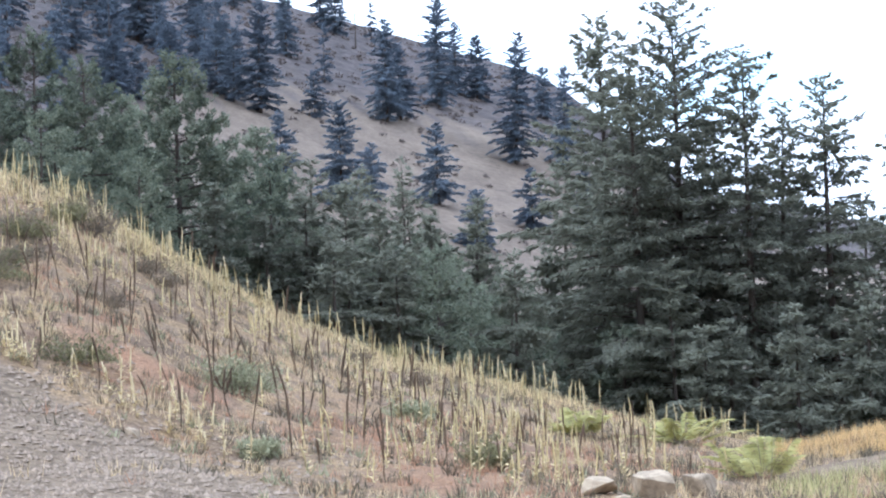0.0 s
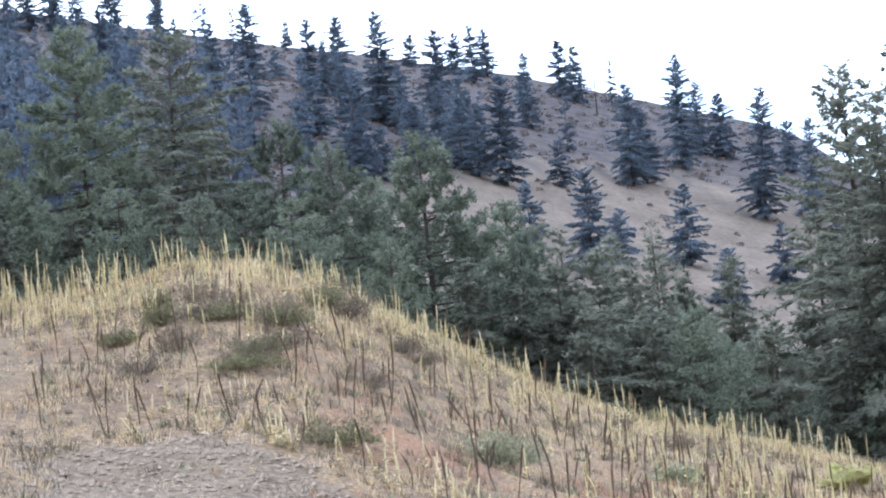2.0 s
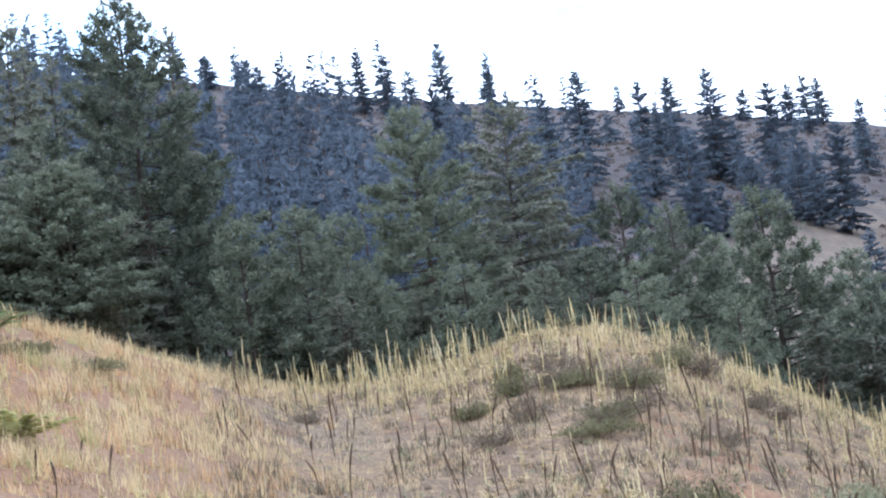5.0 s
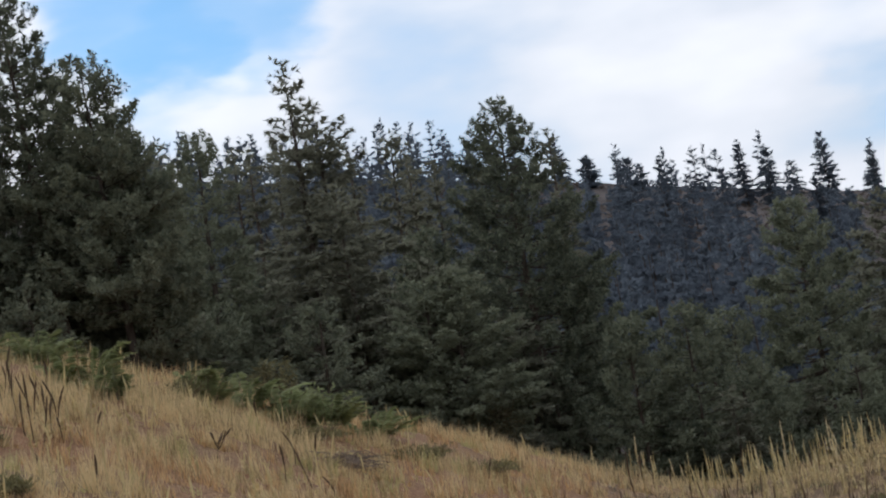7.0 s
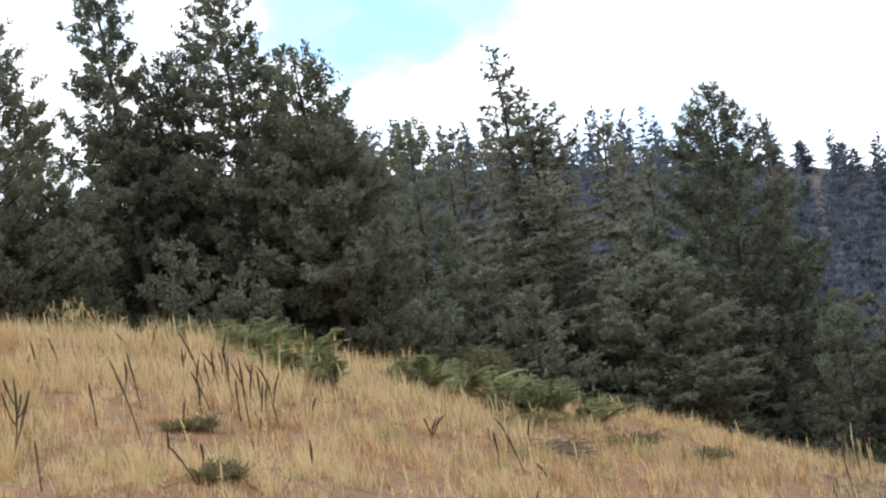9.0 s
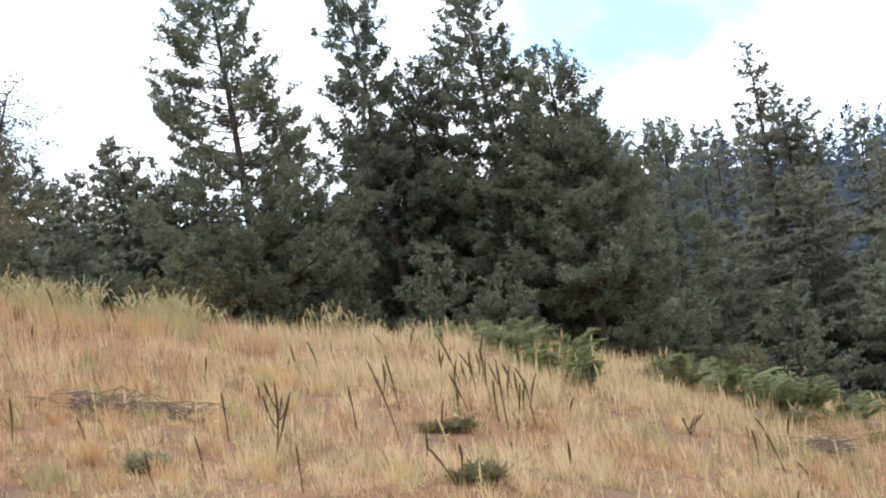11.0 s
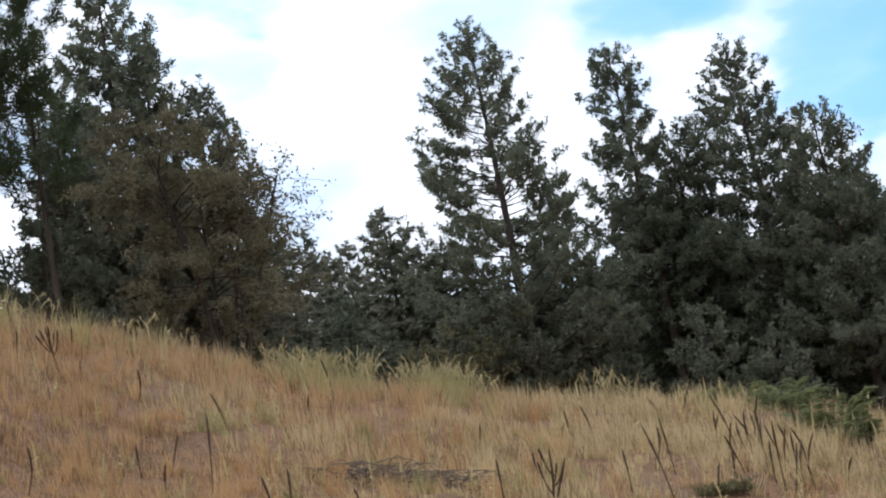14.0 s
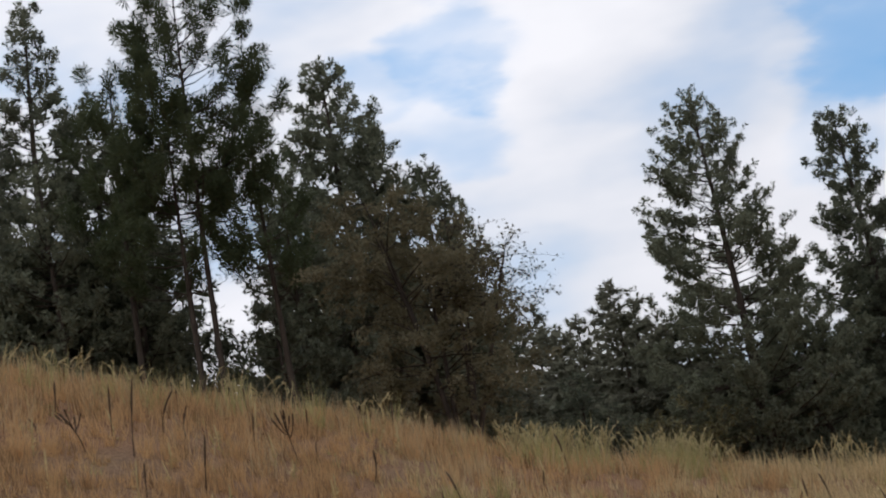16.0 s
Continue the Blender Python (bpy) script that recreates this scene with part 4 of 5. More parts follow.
GULLY_WOOD = [  # kind, heading, metres out, height, crown radius
    ("F", -23.14, 165, 12.3, 2.6), ("F", -24.67, 175, 13.4, 2.2), ("F", -22.14, 170, 13.1, 2.8), ("P", -21.08, 140, 7.1, 2.6),
    ("P", -22.09, 132, 6.9, 2.5), ("P", -22.83, 126, 5.7, 2.4), ("P", -18.05, 118, 10.6, 3.2), ("P", -14.82, 135, 9.3, 2.5),
    ("P", -15.91, 128, 8.5, 3.0), ("P", -16.84, 140, 8.7, 2.3), ("P", -10.66, 130, 14.6, 3.3), ("F", -12.55, 136, 13.5, 4.4),
    ("F", -11.56, 145, 11.4, 2.9), ("F", -13.38, 142, 8.4, 2.8), ("P", -19.75, 140, 10.6, 2.2), ("P", -18.85, 126, 7.3, 2.1),
    ("F", -21.11, 150, 11.1, 2.9), ("F", -21.93, 145, 10.4, 2.9), ("F", -20.44, 152, 10.9, 2.4), ("F", -23.00, 160, 13.6, 2.5),
    ("P", -23.67, 140, 8.8, 2.6), ("P", -22.65, 120, 6.6, 2.2),
    ("P", -20.04, 124, 8.2, 1.9), ("F", -20.84, 118, 6.8, 1.9), ("F", -21.66, 122, 8.5, 2.0), ("F", -22.47, 116, 7.7, 1.9), ("F", -23.52, 118, 8.3, 1.8),
    ("F", -24.73, 124, 9.6, 1.5), ("P", -23.79, 110, 6.2, 1.7), ("F", -25.43, 111, 6.5, 1.8), ("F", -22.89, 109, 5.6, 1.8), ("F", -21.45, 107, 5.1, 1.7),
]
DIP_WOOD = [  # kind, heading, metres out, height, crown radius
    ("P", -8.05, 128, 9.8, 3.1), ("P", -9.06, 120, 6.4, 2.0), ("P", -6.96, 122, 7.4, 2.3), ("P", -4.40, 122, 19.0, 4.2), ("P", -4.95, 126, 12.9, 3.2),
    ("P", -7.60, 112, 9.1, 2.1), ("P", -6.28, 112, 8.0, 2.1), ("P", -8.54, 116, 8.7, 2.0), ("T", 0.50, 116, 17.9, 3.0), ("F", -0.24, 118, 16.4, 3.4),
    ("F", -0.44, 112, 11.6, 3.0), ("F", -1.60, 150, 19.7, 2.4), ("P", -1.97, 128, 11.8, 2.8), ("F", -0.85, 160, 20.6, 1.7),
    ("P", 2.80, 112, 12.8, 1.8), ("F", 1.98, 160, 18.0, 2.2), ("F", 1.45, 158, 18.4, 1.7), ("F", 1.08, 162, 18.7, 1.7), ("F", 3.51, 160, 16.7, 1.8),
    ("F", -1.97, 155, 19.6, 1.8), ("F", -2.88, 165, 20.3, 2.2), ("F", -5.35, 180, 25.9, 1.9), ("F", -3.57, 140, 16.8, 2.8),
]
PINE_STAND = [  # kind, heading, metres out, height, crown radius
    ("P", 9.10, 100, 9.6, 2.2), ("P", 6.10, 99, 10.6, 2.6), ("P", 9.28, 99, 9.9, 2.7), ("P", 4.88, 99, 10.2, 2.7), ("P", 7.91, 99, 12.8, 1.5),
    ("P", 9.60, 97, 15.4, 2.2), ("P", 6.68, 96, 16.0, 2.7), ("P", 5.24, 94, 13.4, 2.9), ("P", 4.60, 95, 11.2, 2.2), ("P", 8.51, 98, 12.4, 1.5),
    ("P", 4.81, 100, 9.4, 2.9), ("P", 6.93, 108, 5.5, 2.0), ("P", 8.57, 104, 8.3, 2.8), ("P", 3.29, 115, 8.0, 2.2), ("P", 9.57, 100, 6.9, 2.6),
    ("F", 7.72, 104, 6.5, 2.4), ("F", 5.98, 102, 6.6, 2.2),
]
STAND_EDGE = [  # kind, heading, metres out, height, crown radius
    ("S", 12.90, 90, 15.3, 3.7), ("S", 11.20, 91, 9.4, 2.0), ("P", 11.60, 94, 6.6, 2.3), ("F", 14.22, 95, 6.0, 2.4), ("F", 13.26, 92, 5.3, 2.2),
    ("P", 12.59, 90, 4.2, 2.4), ("F", 15.35, 118, 9.5, 2.7), ("F", 16.28, 120, 7.9, 2.2), ("F", 17.27, 124, 8.7, 2.2), ("F", 17.82, 126, 8.0, 2.0),
    ("F", 16.95, 116, 7.3, 2.0), ("F", 15.87, 112, 6.1, 2.5), ("P", 8.40, 91, 4.2, 1.8), ("P", 6.90, 90, 3.6, 1.6), ("F", 14.88, 99, 8.0, 1.3), ("F", 15.33, 97, 7.9, 1.4), ("F", 14.40, 96, 6.6, 1.5), ("F", 13.80, 95, 6.6, 1.5),
    ("F", 16.60, 114, 7.0, 1.9),
]
LEFT_STAND = [  # kind, heading, metres out, height, crown radius
    ("P", 20.99, 80, 13.3, 2.0), ("P", 20.16, 79, 11.2, 1.5), ("P", 19.12, 80, 10.2, 1.5), ("P", 18.57, 81, 9.4, 1.3), ("P", 22.20, 78, 9.0, 2.0),
    ("L", 24.48, 70, 14.2, 2.1), ("L", 24.95, 70.3, 9.4, 1.7), ("L", 26.30, 72, 10.4, 1.4), ("L", 22.90, 71, 9.2, 1.4), ("P", 26.88, 77, 10.3, 2.1), ("P", 27.90, 74, 7.5, 1.8), ("P", 26.45, 77, 6.6, 1.5), ("S", 28.33, 76, 13.2, 1.9),
    ("S", 29.99, 78, 13.6, 2.0), ("P", 26.15, 75, 7.4, 1.2), ("P", 22.62, 75, 8.0, 1.75), ("P", 23.10, 73, 4.2, 1.2), ("F", 21.50, 78, 6.2, 1.8), ("P", 27.22, 76, 5.0, 2.0),
    ("P", 28.66, 78, 4.8, 2.0), ("F", 20.41, 80, 5.7, 1.9), ("F", 18.42, 84, 5.9, 1.5),
]
CREST_FIRS = [  # heading, metres out, height, crown radius
    (-5.41, 602, 11.9, 3.3), (-6.05, 598, 7.6, 3.0), (-6.95, 516, 14.9, 4.0), (-7.73, 516, 15.6, 2.3), (-8.63, 584, 4.4, 2.0), (-9.08, 590, 6.3, 1.5),
    (-9.53, 567, 15.2, 2.5), (-10.10, 573, 13.0, 3.0), (-10.62, 598, 7.9, 2.5), (-11.42, 504, 21.7, 3.4), (-11.09, 502, 12.7, 3.0), (-12.35, 555, 14.8, 2.5),
    (-12.70, 536, 9.0, 1.6), (-13.58, 458, 14.3, 3.6), (-14.31, 448, 19.9, 3.9), (-15.24, 600, 6.7, 1.4), (-14.95, 522, 5.6, 2.3), (-11.74, 470, 13.0, 2.8),
    (-10.23, 507, 10.0, 2.7), (-2.87, 598, 7.0, 1.8), (-6.12, 600, 7.4, 2.5), (-7.24, 600, 6.2, 2.3),
]
UPPER_FIRS = [  # heading, metres out, height, crown radius
    (-15.70, 504, 13.9, 2.8), (-16.40, 503, 15.7, 3.8), (-16.03, 498, 11.0, 1.7), (-17.21, 481, 20.8, 4.0), (-18.00, 600, 7.0, 2.7), (-18.53, 510, 16.7, 4.2),
    (-19.04, 595, 9.4, 2.7), (-19.40, 578, 12.8, 2.6), (-19.73, 598, 11.2, 2.5), (-19.93, 432, 19.0, 3.9), (-20.54, 522, 15.4, 2.5), (-21.33, 579, 12.8, 2.8),
    (-21.69, 574, 12.6, 2.8), (-22.77, 470, 18.7, 4.2), (-23.07, 478, 14.0, 3.4), (-23.95, 512, 22.8, 4.2), (-24.34, 538, 14.8, 2.6), (-24.81, 536, 13.2, 3.8),
    (-25.63, 468, 24.1, 4.4), (-26.30, 533, 10.6, 3.0), (-26.69, 481, 19.3, 3.2), (-20.49, 553, 6.8, 2.6),
]
MIDDLE_FIRS = [  # heading, metres out, height, crown radius
    (-16.58, 394, 16.0, 3.7), (-15.76, 442, 10.1, 3.1), (-17.69, 481, 11.6, 3.6), (-15.37, 396, 9.7, 3.0), (-17.21, 399, 8.4, 2.4), (-19.05, 491, 12.6, 2.9),
    (-19.33, 435, 12.6, 2.6), (-18.59, 480, 10.9, 2.5), (-21.14, 448, 8.0, 2.5), (-18.96, 439, 12.7, 3.6), (-17.95, 430, 10.5, 3.4), (-16.67, 389, 8.5, 3.2),
    (-21.68, 369, 15.4, 4.0), (-20.35, 379, 8.9, 2.6), (-23.88, 399, 12.3, 3.5), (-24.66, 371, 8.1, 3.2), (-22.35, 388, 8.0, 3.0), (-25.97, 399, 9.0, 2.9),
    (-29.50, 494, 7.6, 2.7), (-27.20, 400, 13.0, 3.4),
]
for group, rows in (("firs at the foot of the bank", RIGHT_WOOD), ("trees in the gully", GULLY_WOOD), ("trees behind the dip", DIP_WOOD),
                    ("pines above the meadow", PINE_STAND + STAND_EDGE), ("pines on the upper slope", LEFT_STAND)):
    for j, (kind, az, dist, height, radius) in enumerate(rows):
        plant_tree(kind, az, dist, height, radius, group, j)
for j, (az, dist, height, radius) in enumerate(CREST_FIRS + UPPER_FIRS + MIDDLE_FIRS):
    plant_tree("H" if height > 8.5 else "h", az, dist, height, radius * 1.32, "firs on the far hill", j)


def snag(az, dist, height):
    """A dead trunk with a few broken limbs near its top."""
    g = np.random.default_rng(64)
    steps, u = np.linspace(0, 1, 7), np.linspace(0, 1, 4)
    path = np.stack([0.12 * np.sin(steps * 3), 0 * steps, steps * height - 0.3], -1)
    phi, z = g.uniform(0, 6.28, 7), height * g.uniform(0.5, 0.97, 7)
    out = np.stack([np.cos(phi), np.sin(phi), 0.1 + 0 * phi], -1)
    root = np.stack([0.12 * np.sin(z / height * 3), 0 * z, z], -1)
    lines = root[:, None] + out[:, None] * (g.uniform(0.5, 1.6, 7)[:, None] * u)[..., None]
    thing = new("dead_tree")
    part("trunk", fill("trunk", *rods(path[None], (0.24 * (1 - 0.7 * steps))[None], 8), BARK, True), thing)
    for line in lines:
        part("limb", fill("limb", *rods(line[None], (0.08 * (1 - 0.6 * u))[None], 5), BARK, True), thing)
    thing.matrix_basis = Matrix.Translation(spot(az, dist, 0.05))
    return tagged(thing, "bare dead trunk on the dry hill crest", "dead tree")


snag(-22.1, 560, 9.5)


def hillside_firs():
    """Firs over the upper part of the far hill, thick to the left and thinning to a bare slope on the right."""
    g, placed, heights = np.random.default_rng(21), [], []
    while len(placed) < 440:
        az, d = (g.uniform(-29, 3), g.uniform(260, 592)) if len(placed) < 250 else (g.uniform(-13, 6), g.uniform(225, 592))
        low = np.interp(az, (-29, -24.4, -22.7, -21, -19.4, -17.5, -15, -12, 3), (530, 505, 470, 452, 440, 410, 310, 250, 230))
        if d < low or (az < -14.5 and g.uniform() < (0.35 if az > -20.5 else 0.55)) or any(abs(a - az) * d * 0.01745 < 3.4 and abs(e - d) < 9 for a, e in placed[-400:]):
            continue
        tall = g.uniform(12, 23) * (1.0 if d < 500 else 0.8)
        if az < -4.5 and land(az, d) + tall - EYE[2] > d * math.tan(radians(float(np.interp(az, HILL_AZ, HILL_EL)) + (0.4 if az > -9.5 else -0.12))) and g.uniform() < 0.94:
            continue
        placed.append((az, d))
        heights.append(tall)
    shapes = [conifer_shape("W", 700 + q)[2] for q in range(5)]
    pieces, stems = [], []
    for j, (az, d) in enumerate(placed):
        h = heights[j]
        turn, r = g.uniform(0, 6.28), (0.7 + 0.155 * h) * g.uniform(0.8, 1.2) / 3.2
        v, f = shapes[j % 5]
        c, s = math.cos(turn) * r, math.sin(turn) * r
        p = np.array(spot(az, d, 0.2))
        pieces.append((v @ np.array([[c, s, 0], [-s, c, 0], [0, 0, h / 13.0]]) + p, f))
        stems.append(p + np.array([0, 0, 1.0]) * np.linspace(0, h * 0.9, 4)[:, None])
    tagged(new("hill_wood", fill("hill_wood", *join(*pieces), FAR_FIR)), "crowded firs covering the far hill, blue haze mixed into their colour", "wood", kind="stuff")
    tagged(new("hill_trunks", fill("hill_trunks", *rods(np.stack(stems), np.tile(np.linspace(0.16, 0.03, 4), (len(stems), 1)), 5), BARK)), "dark trunks of the far firs", "wood", kind="stuff")


hillside_firs()


def understory():
    """Younger trees that close the wood below its tall ones."""
    g = np.random.default_rng(58)
    for j, az in enumerate(np.concatenate([np.linspace(-35, -2, 40), np.linspace(-1.5, 31, 62)])):
        az = az + g.normal(0, 0.25)
        near, deep = np.interp(az, (-35, -8, 2, 4, 11, 13, 20, 31), (104, 104, 94, 99, 97, 86, 74, 70)), np.interp(az, (-8, 12, 31), (32, 26, 16))
        d = near + g.uniform(0.15, 1.0) * deep
        tall = np.interp(az, (-35, -26, -20, -16, -9, -2, 3, 10, 14, 15.3, 17.8, 18.8, 22.6, 23.4, 24.8, 25.4, 31), (7, 6, 5, 5, 5.5, 9, 6.5, 4.8, 5.0, 4, 4, 5.5, 6.0, 2.4, 2.4, 6.0, 6.5)) * g.uniform(0.7, 1.1)
        plant_tree("F" if g.uniform() < 0.5 else "P", az, d, tall, tall * g.uniform(0.22, 0.32) + 0.3, "young trees closing the wood", j, True)


understory()
for j, (az, d, h, r, leaves, bare, lean) in enumerate(((19.35, 69, 8.6, 2.8, 26000, 0.05, (0.5, 0.0)), (19.1, 69.8, 8.3, 2.4, 4600, 0.30, (1.9, 0)), (14.1, 87, 3.6, 2.0, 3600, 0.05, (0, 0)), (-3.0, 108, 3.6, 1.6, 3000, 0.05, (0, 0)),
                                                       (2.02, 94, 2.8, 1.3, 2200, 0.05, (0, 0)))):
    ob = broadleaf("broadleaf_tree", h, r, 40 + j, leaves, 0.12 if j < 2 else 0.15, (BROWN_LEAF, BROWN_LEAF, OLIVE_LEAF, BROWN_LEAF, OLIVE_LEAF)[j], lean, bare, 0.2 if j != 1 else 0.70)
    ob.matrix_basis = Matrix.Translation(spot(az, d, 0.05))
    tagged(ob, ("leafy tree with thinning brown autumn leaves", "slender tree with half-bare twigs and few leaves", "low brownish leafy tree under the pines", "small russet leafy tree at the wood's edge", "olive-green sapling under the pines")[j], "tree")

# ---- low plants, stalks and stones ----
DARK_STALKS = [  # heading, metres out, height
    (-13.59, 66.0, 1.61), (-15.31, 65.0, 1.59), (-15.96, 68.5, 1.52), (-16.82, 61.5, 1.78), (-16.03, 62.8, 0.84), (-15.02, 57.2, 0.89),
    (-17.63, 57.8, 1.41), (-18.64, 55.2, 1.84), (-20.31, 52.5, 1.52), (-21.48, 65.5, 1.31), (-18.21, 87.2, 1.16), (-18.77, 87.6, 0.97),
    (-14.53, 68.0, 0.91), (-12.15, 68.5, 0.76), (-10.62, 66.5, 1.03), (-10.17, 65.5, 0.87), (9.64, 50.8, 1.13),
    (1.88, 52.8, 0.82), (12.66, 44.2, 1.28), (8.55, 55.2, 0.74), (7.82, 52.8, 0.88),
]
SLOPE_STALKS = [  # heading, metres out, height
    (7.64, 54.5, 0.97), (7.50, 52.2, 0.93), (7.23, 53.5, 0.83), (7.03, 54.8, 0.73), (7.94, 54.8, 0.73), (20.05, 46.0, 1.43), (18.38, 44.2, 0.79),
    (13.57, 45.8, 0.92), (13.89, 52.8, 0.59), (11.82, 55.0, 0.73), (10.08, 51.2, 0.80), (20.89, 47.2, 0.73), (9.73, 46.8, 1.77), (27.18, 51.8, 1.15),
    (26.76, 50.5, 1.57), (26.01, 53.0, 0.94), (25.26, 48.5, 1.08), (21.47, 51.8, 0.69), (28.40, 54.0, 0.72), (25.52, 53.0, 0.71), (22.49, 53.0, 0.71),
    (26.59, 47.8, 0.64),
]
CANDELABRA = [  # heading, metres out, height
    (12.65, 44.2, 1.57), (27.84, 50.5, 1.01), (23.04, 53.2, 1.30), (-19.02, 55.8, 1.11), (3.31, 53.2, 0.89),
]
SHRUBS = [  # kind, heading, metres out, width, height
    ("OLIVE", -15.69, 56.5, 1.51, 0.94), ("SAGE", -19.19, 60.0, 1.33, 1.33), ("OLIVE", -13.61, 63.8, 1.56, 0.64), ("OLIVE", -13.26, 71.0, 1.42, 0.79),
    ("OLIVE", -14.63, 70.5, 1.25, 0.94), ("OLIVE", -15.54, 76.5, 1.19, 1.02), ("OLIVE", -11.89, 76.2, 0.85, 0.85),
    ("OLIVE", -10.97, 71.2, 0.95, 0.63), ("LIME", -26.88, 72.2, 1.45, 0.96), ("LIME", -29.02, 73.0, 1.78, 0.97), ("LIME", -30.87, 58.8, 1.70, 1.18),
    ("OLIVE", -24.70, 51.2, 1.02, 0.91), ("SAGE", -23.02, 64.2, 0.86, 0.64), ("SAGE", -19.64, 50.0, 0.56, 0.44), 
    ("OLIVE", -22.77, 90.6, 1.01, 0.81), ("OLIVE", -11.94, 72.0, 0.96, 0.96), ("OLIVE", -14.03, 65.5, 1.46, 0.73), ("LIME", -0.45, 49.2, 1.20, 0.66),
    ("GREEN", 1.15, 67.5, 1.50, 0.90),
]
SLOPE_SHRUBS = [  # kind, heading, metres out, width, height
    ("FERN", 7.01, 64.0, 1.56, 0.85), ("FERN", 6.10, 60.0, 1.60, 1.07), ("FERN", 5.49, 58.8, 0.91, 0.65), ("FERN", 3.37, 63.2, 1.26, 0.84),
    ("FERN", 2.51, 65.8, 1.61, 0.95), ("FERN", 1.67, 66.2, 1.47, 0.88), ("FERN", 0.80, 67.2, 1.49, 0.75), ("FERN", -0.17, 70.0, 1.71, 0.78),
    ("OLIVE", 3.85, 62.8, 1.12, 0.70), ("OLIVE", 1.22, 64.2, 1.43, 0.57), ("FERN", 8.35, 65.0, 1.16, 0.36), ("OLIVE", 8.17, 42.8, 0.85, 0.52),
    ("OLIVE", 8.75, 49.2, 0.98, 0.33), ("OLIVE", -1.10, 66.0, 1.61, 0.59), ("OLIVE", -2.54, 68.5, 1.52, 0.61),
    ("FERN", 7.38, 66.0, 1.32, 0.51), ("SAGE", 15.57, 43.5, 0.58, 0.29),
]
BOULDERS = [  # heading, metres out, width, height
    (-28.42, 43.5, 0.84, 0.52), (-29.43, 43.3, 0.66, 0.46), (-27.20, 43.9, 0.80, 0.36), (-27.75, 43.0, 0.30, 0.16), (-16.82, 49.5, 0.33, 0.22),
    (-20.06, 61.0, 0.20, 0.16), (-12.12, 44.5, 0.40, 0.20), (-29.83, 68.8, 0.46, 0.18), (-12.63, 55.2, 0.30, 0.16),
]
DRY_BUSHES = [  # kind, heading, metres out, width, height
    ("DRY", -13.38, 72.0, 1.3, 0.80), ("DRY", -14.56, 71.5, 1.1, 0.75), ("DRY", -13.86, 65.0, 1.2, 0.60), ("DRY", -12.87, 74.2, 1.0, 0.80), ("DRY", -16.40, 66.0, 0.8, 0.50), ("DRY", -15.66, 80.2, 1.5, 0.80), ("DRY", -14.62, 68.2, 0.9, 0.60), ("DRY", -16.23, 80.0, 1.0, 0.70), ("DRY", -12.17, 66.8, 1.0, 0.60), ("DRY", -11.40, 64.5, 1.1, 0.60), ("DRY", -17.68, 74.5, 0.8, 0.50), ("DRY", -16.07, 76.5, 1.0, 0.60), ("DRY", -17.24, 75.2, 0.9, 0.50), ("DRY", -12.77, 71.2, 0.9, 0.50), ("DRY", -7.17, 77.0, 0.9, 0.40), ("DRY", -23.12, 76.2, 0.9, 0.50), ("DRY", -21.89, 80.0, 0.8, 0.40),
]
for j, (kind, az, dist, width, height) in enumerate(SHRUBS + SLOPE_SHRUBS + DRY_BUSHES):
    ob = shrub(kind, width * {"FERN": 1.5, "LIME": 1.75, "OLIVE": 1.05}.get(kind, 1.3), height * {"OLIVE": 0.62, "SAGE": 0.7, "FERN": 1.05, "LIME": 0.72}.get(kind, 1.0), 100 + j)
    ob.matrix_basis = Matrix.Translation(spot(az, dist, 0.03)) @ Matrix.Rotation(j * 1.7, 4, "Z")

STALK_PROTOTYPES = {}


def stand_stalk(style, az, dist, height, seed):
    variant = (style, seed % {"dead": 7, "forked": 3, "fresh": 6}[style])
    g = np.random.default_rng(seed + 5000)
    m = Matrix.LocRotScale(spot(az, dist), Euler((*np.clip(g.standard_t(3, 2) * (0.10 if style != "fresh" else 0.06), -0.5, 0.5), g.uniform(0, 6.28))), (1.0, 1.0, height / 1.5))
    if variant in STALK_PROTOTYPES:
        return copy_thing(STALK_PROTOTYPES[variant], m @ Matrix.Diagonal((*[1 / c for c in STALK_PROTOTYPES[variant].scale], 1)))
    ob = STALK_PROTOTYPES[variant] = mullein(style, 300 + 13 * variant[1] + len(style))
    ob.matrix_basis = m
    return tagged(ob, group="mulleins on the bank")


for j, (az, dist, height) in enumerate(DARK_STALKS + SLOPE_STALKS):
    stand_stalk("dead", az, dist, height * 1.12, j)
for j, (az, dist, height) in enumerate(CANDELABRA):
    stand_stalk("forked", az, dist, height, j)


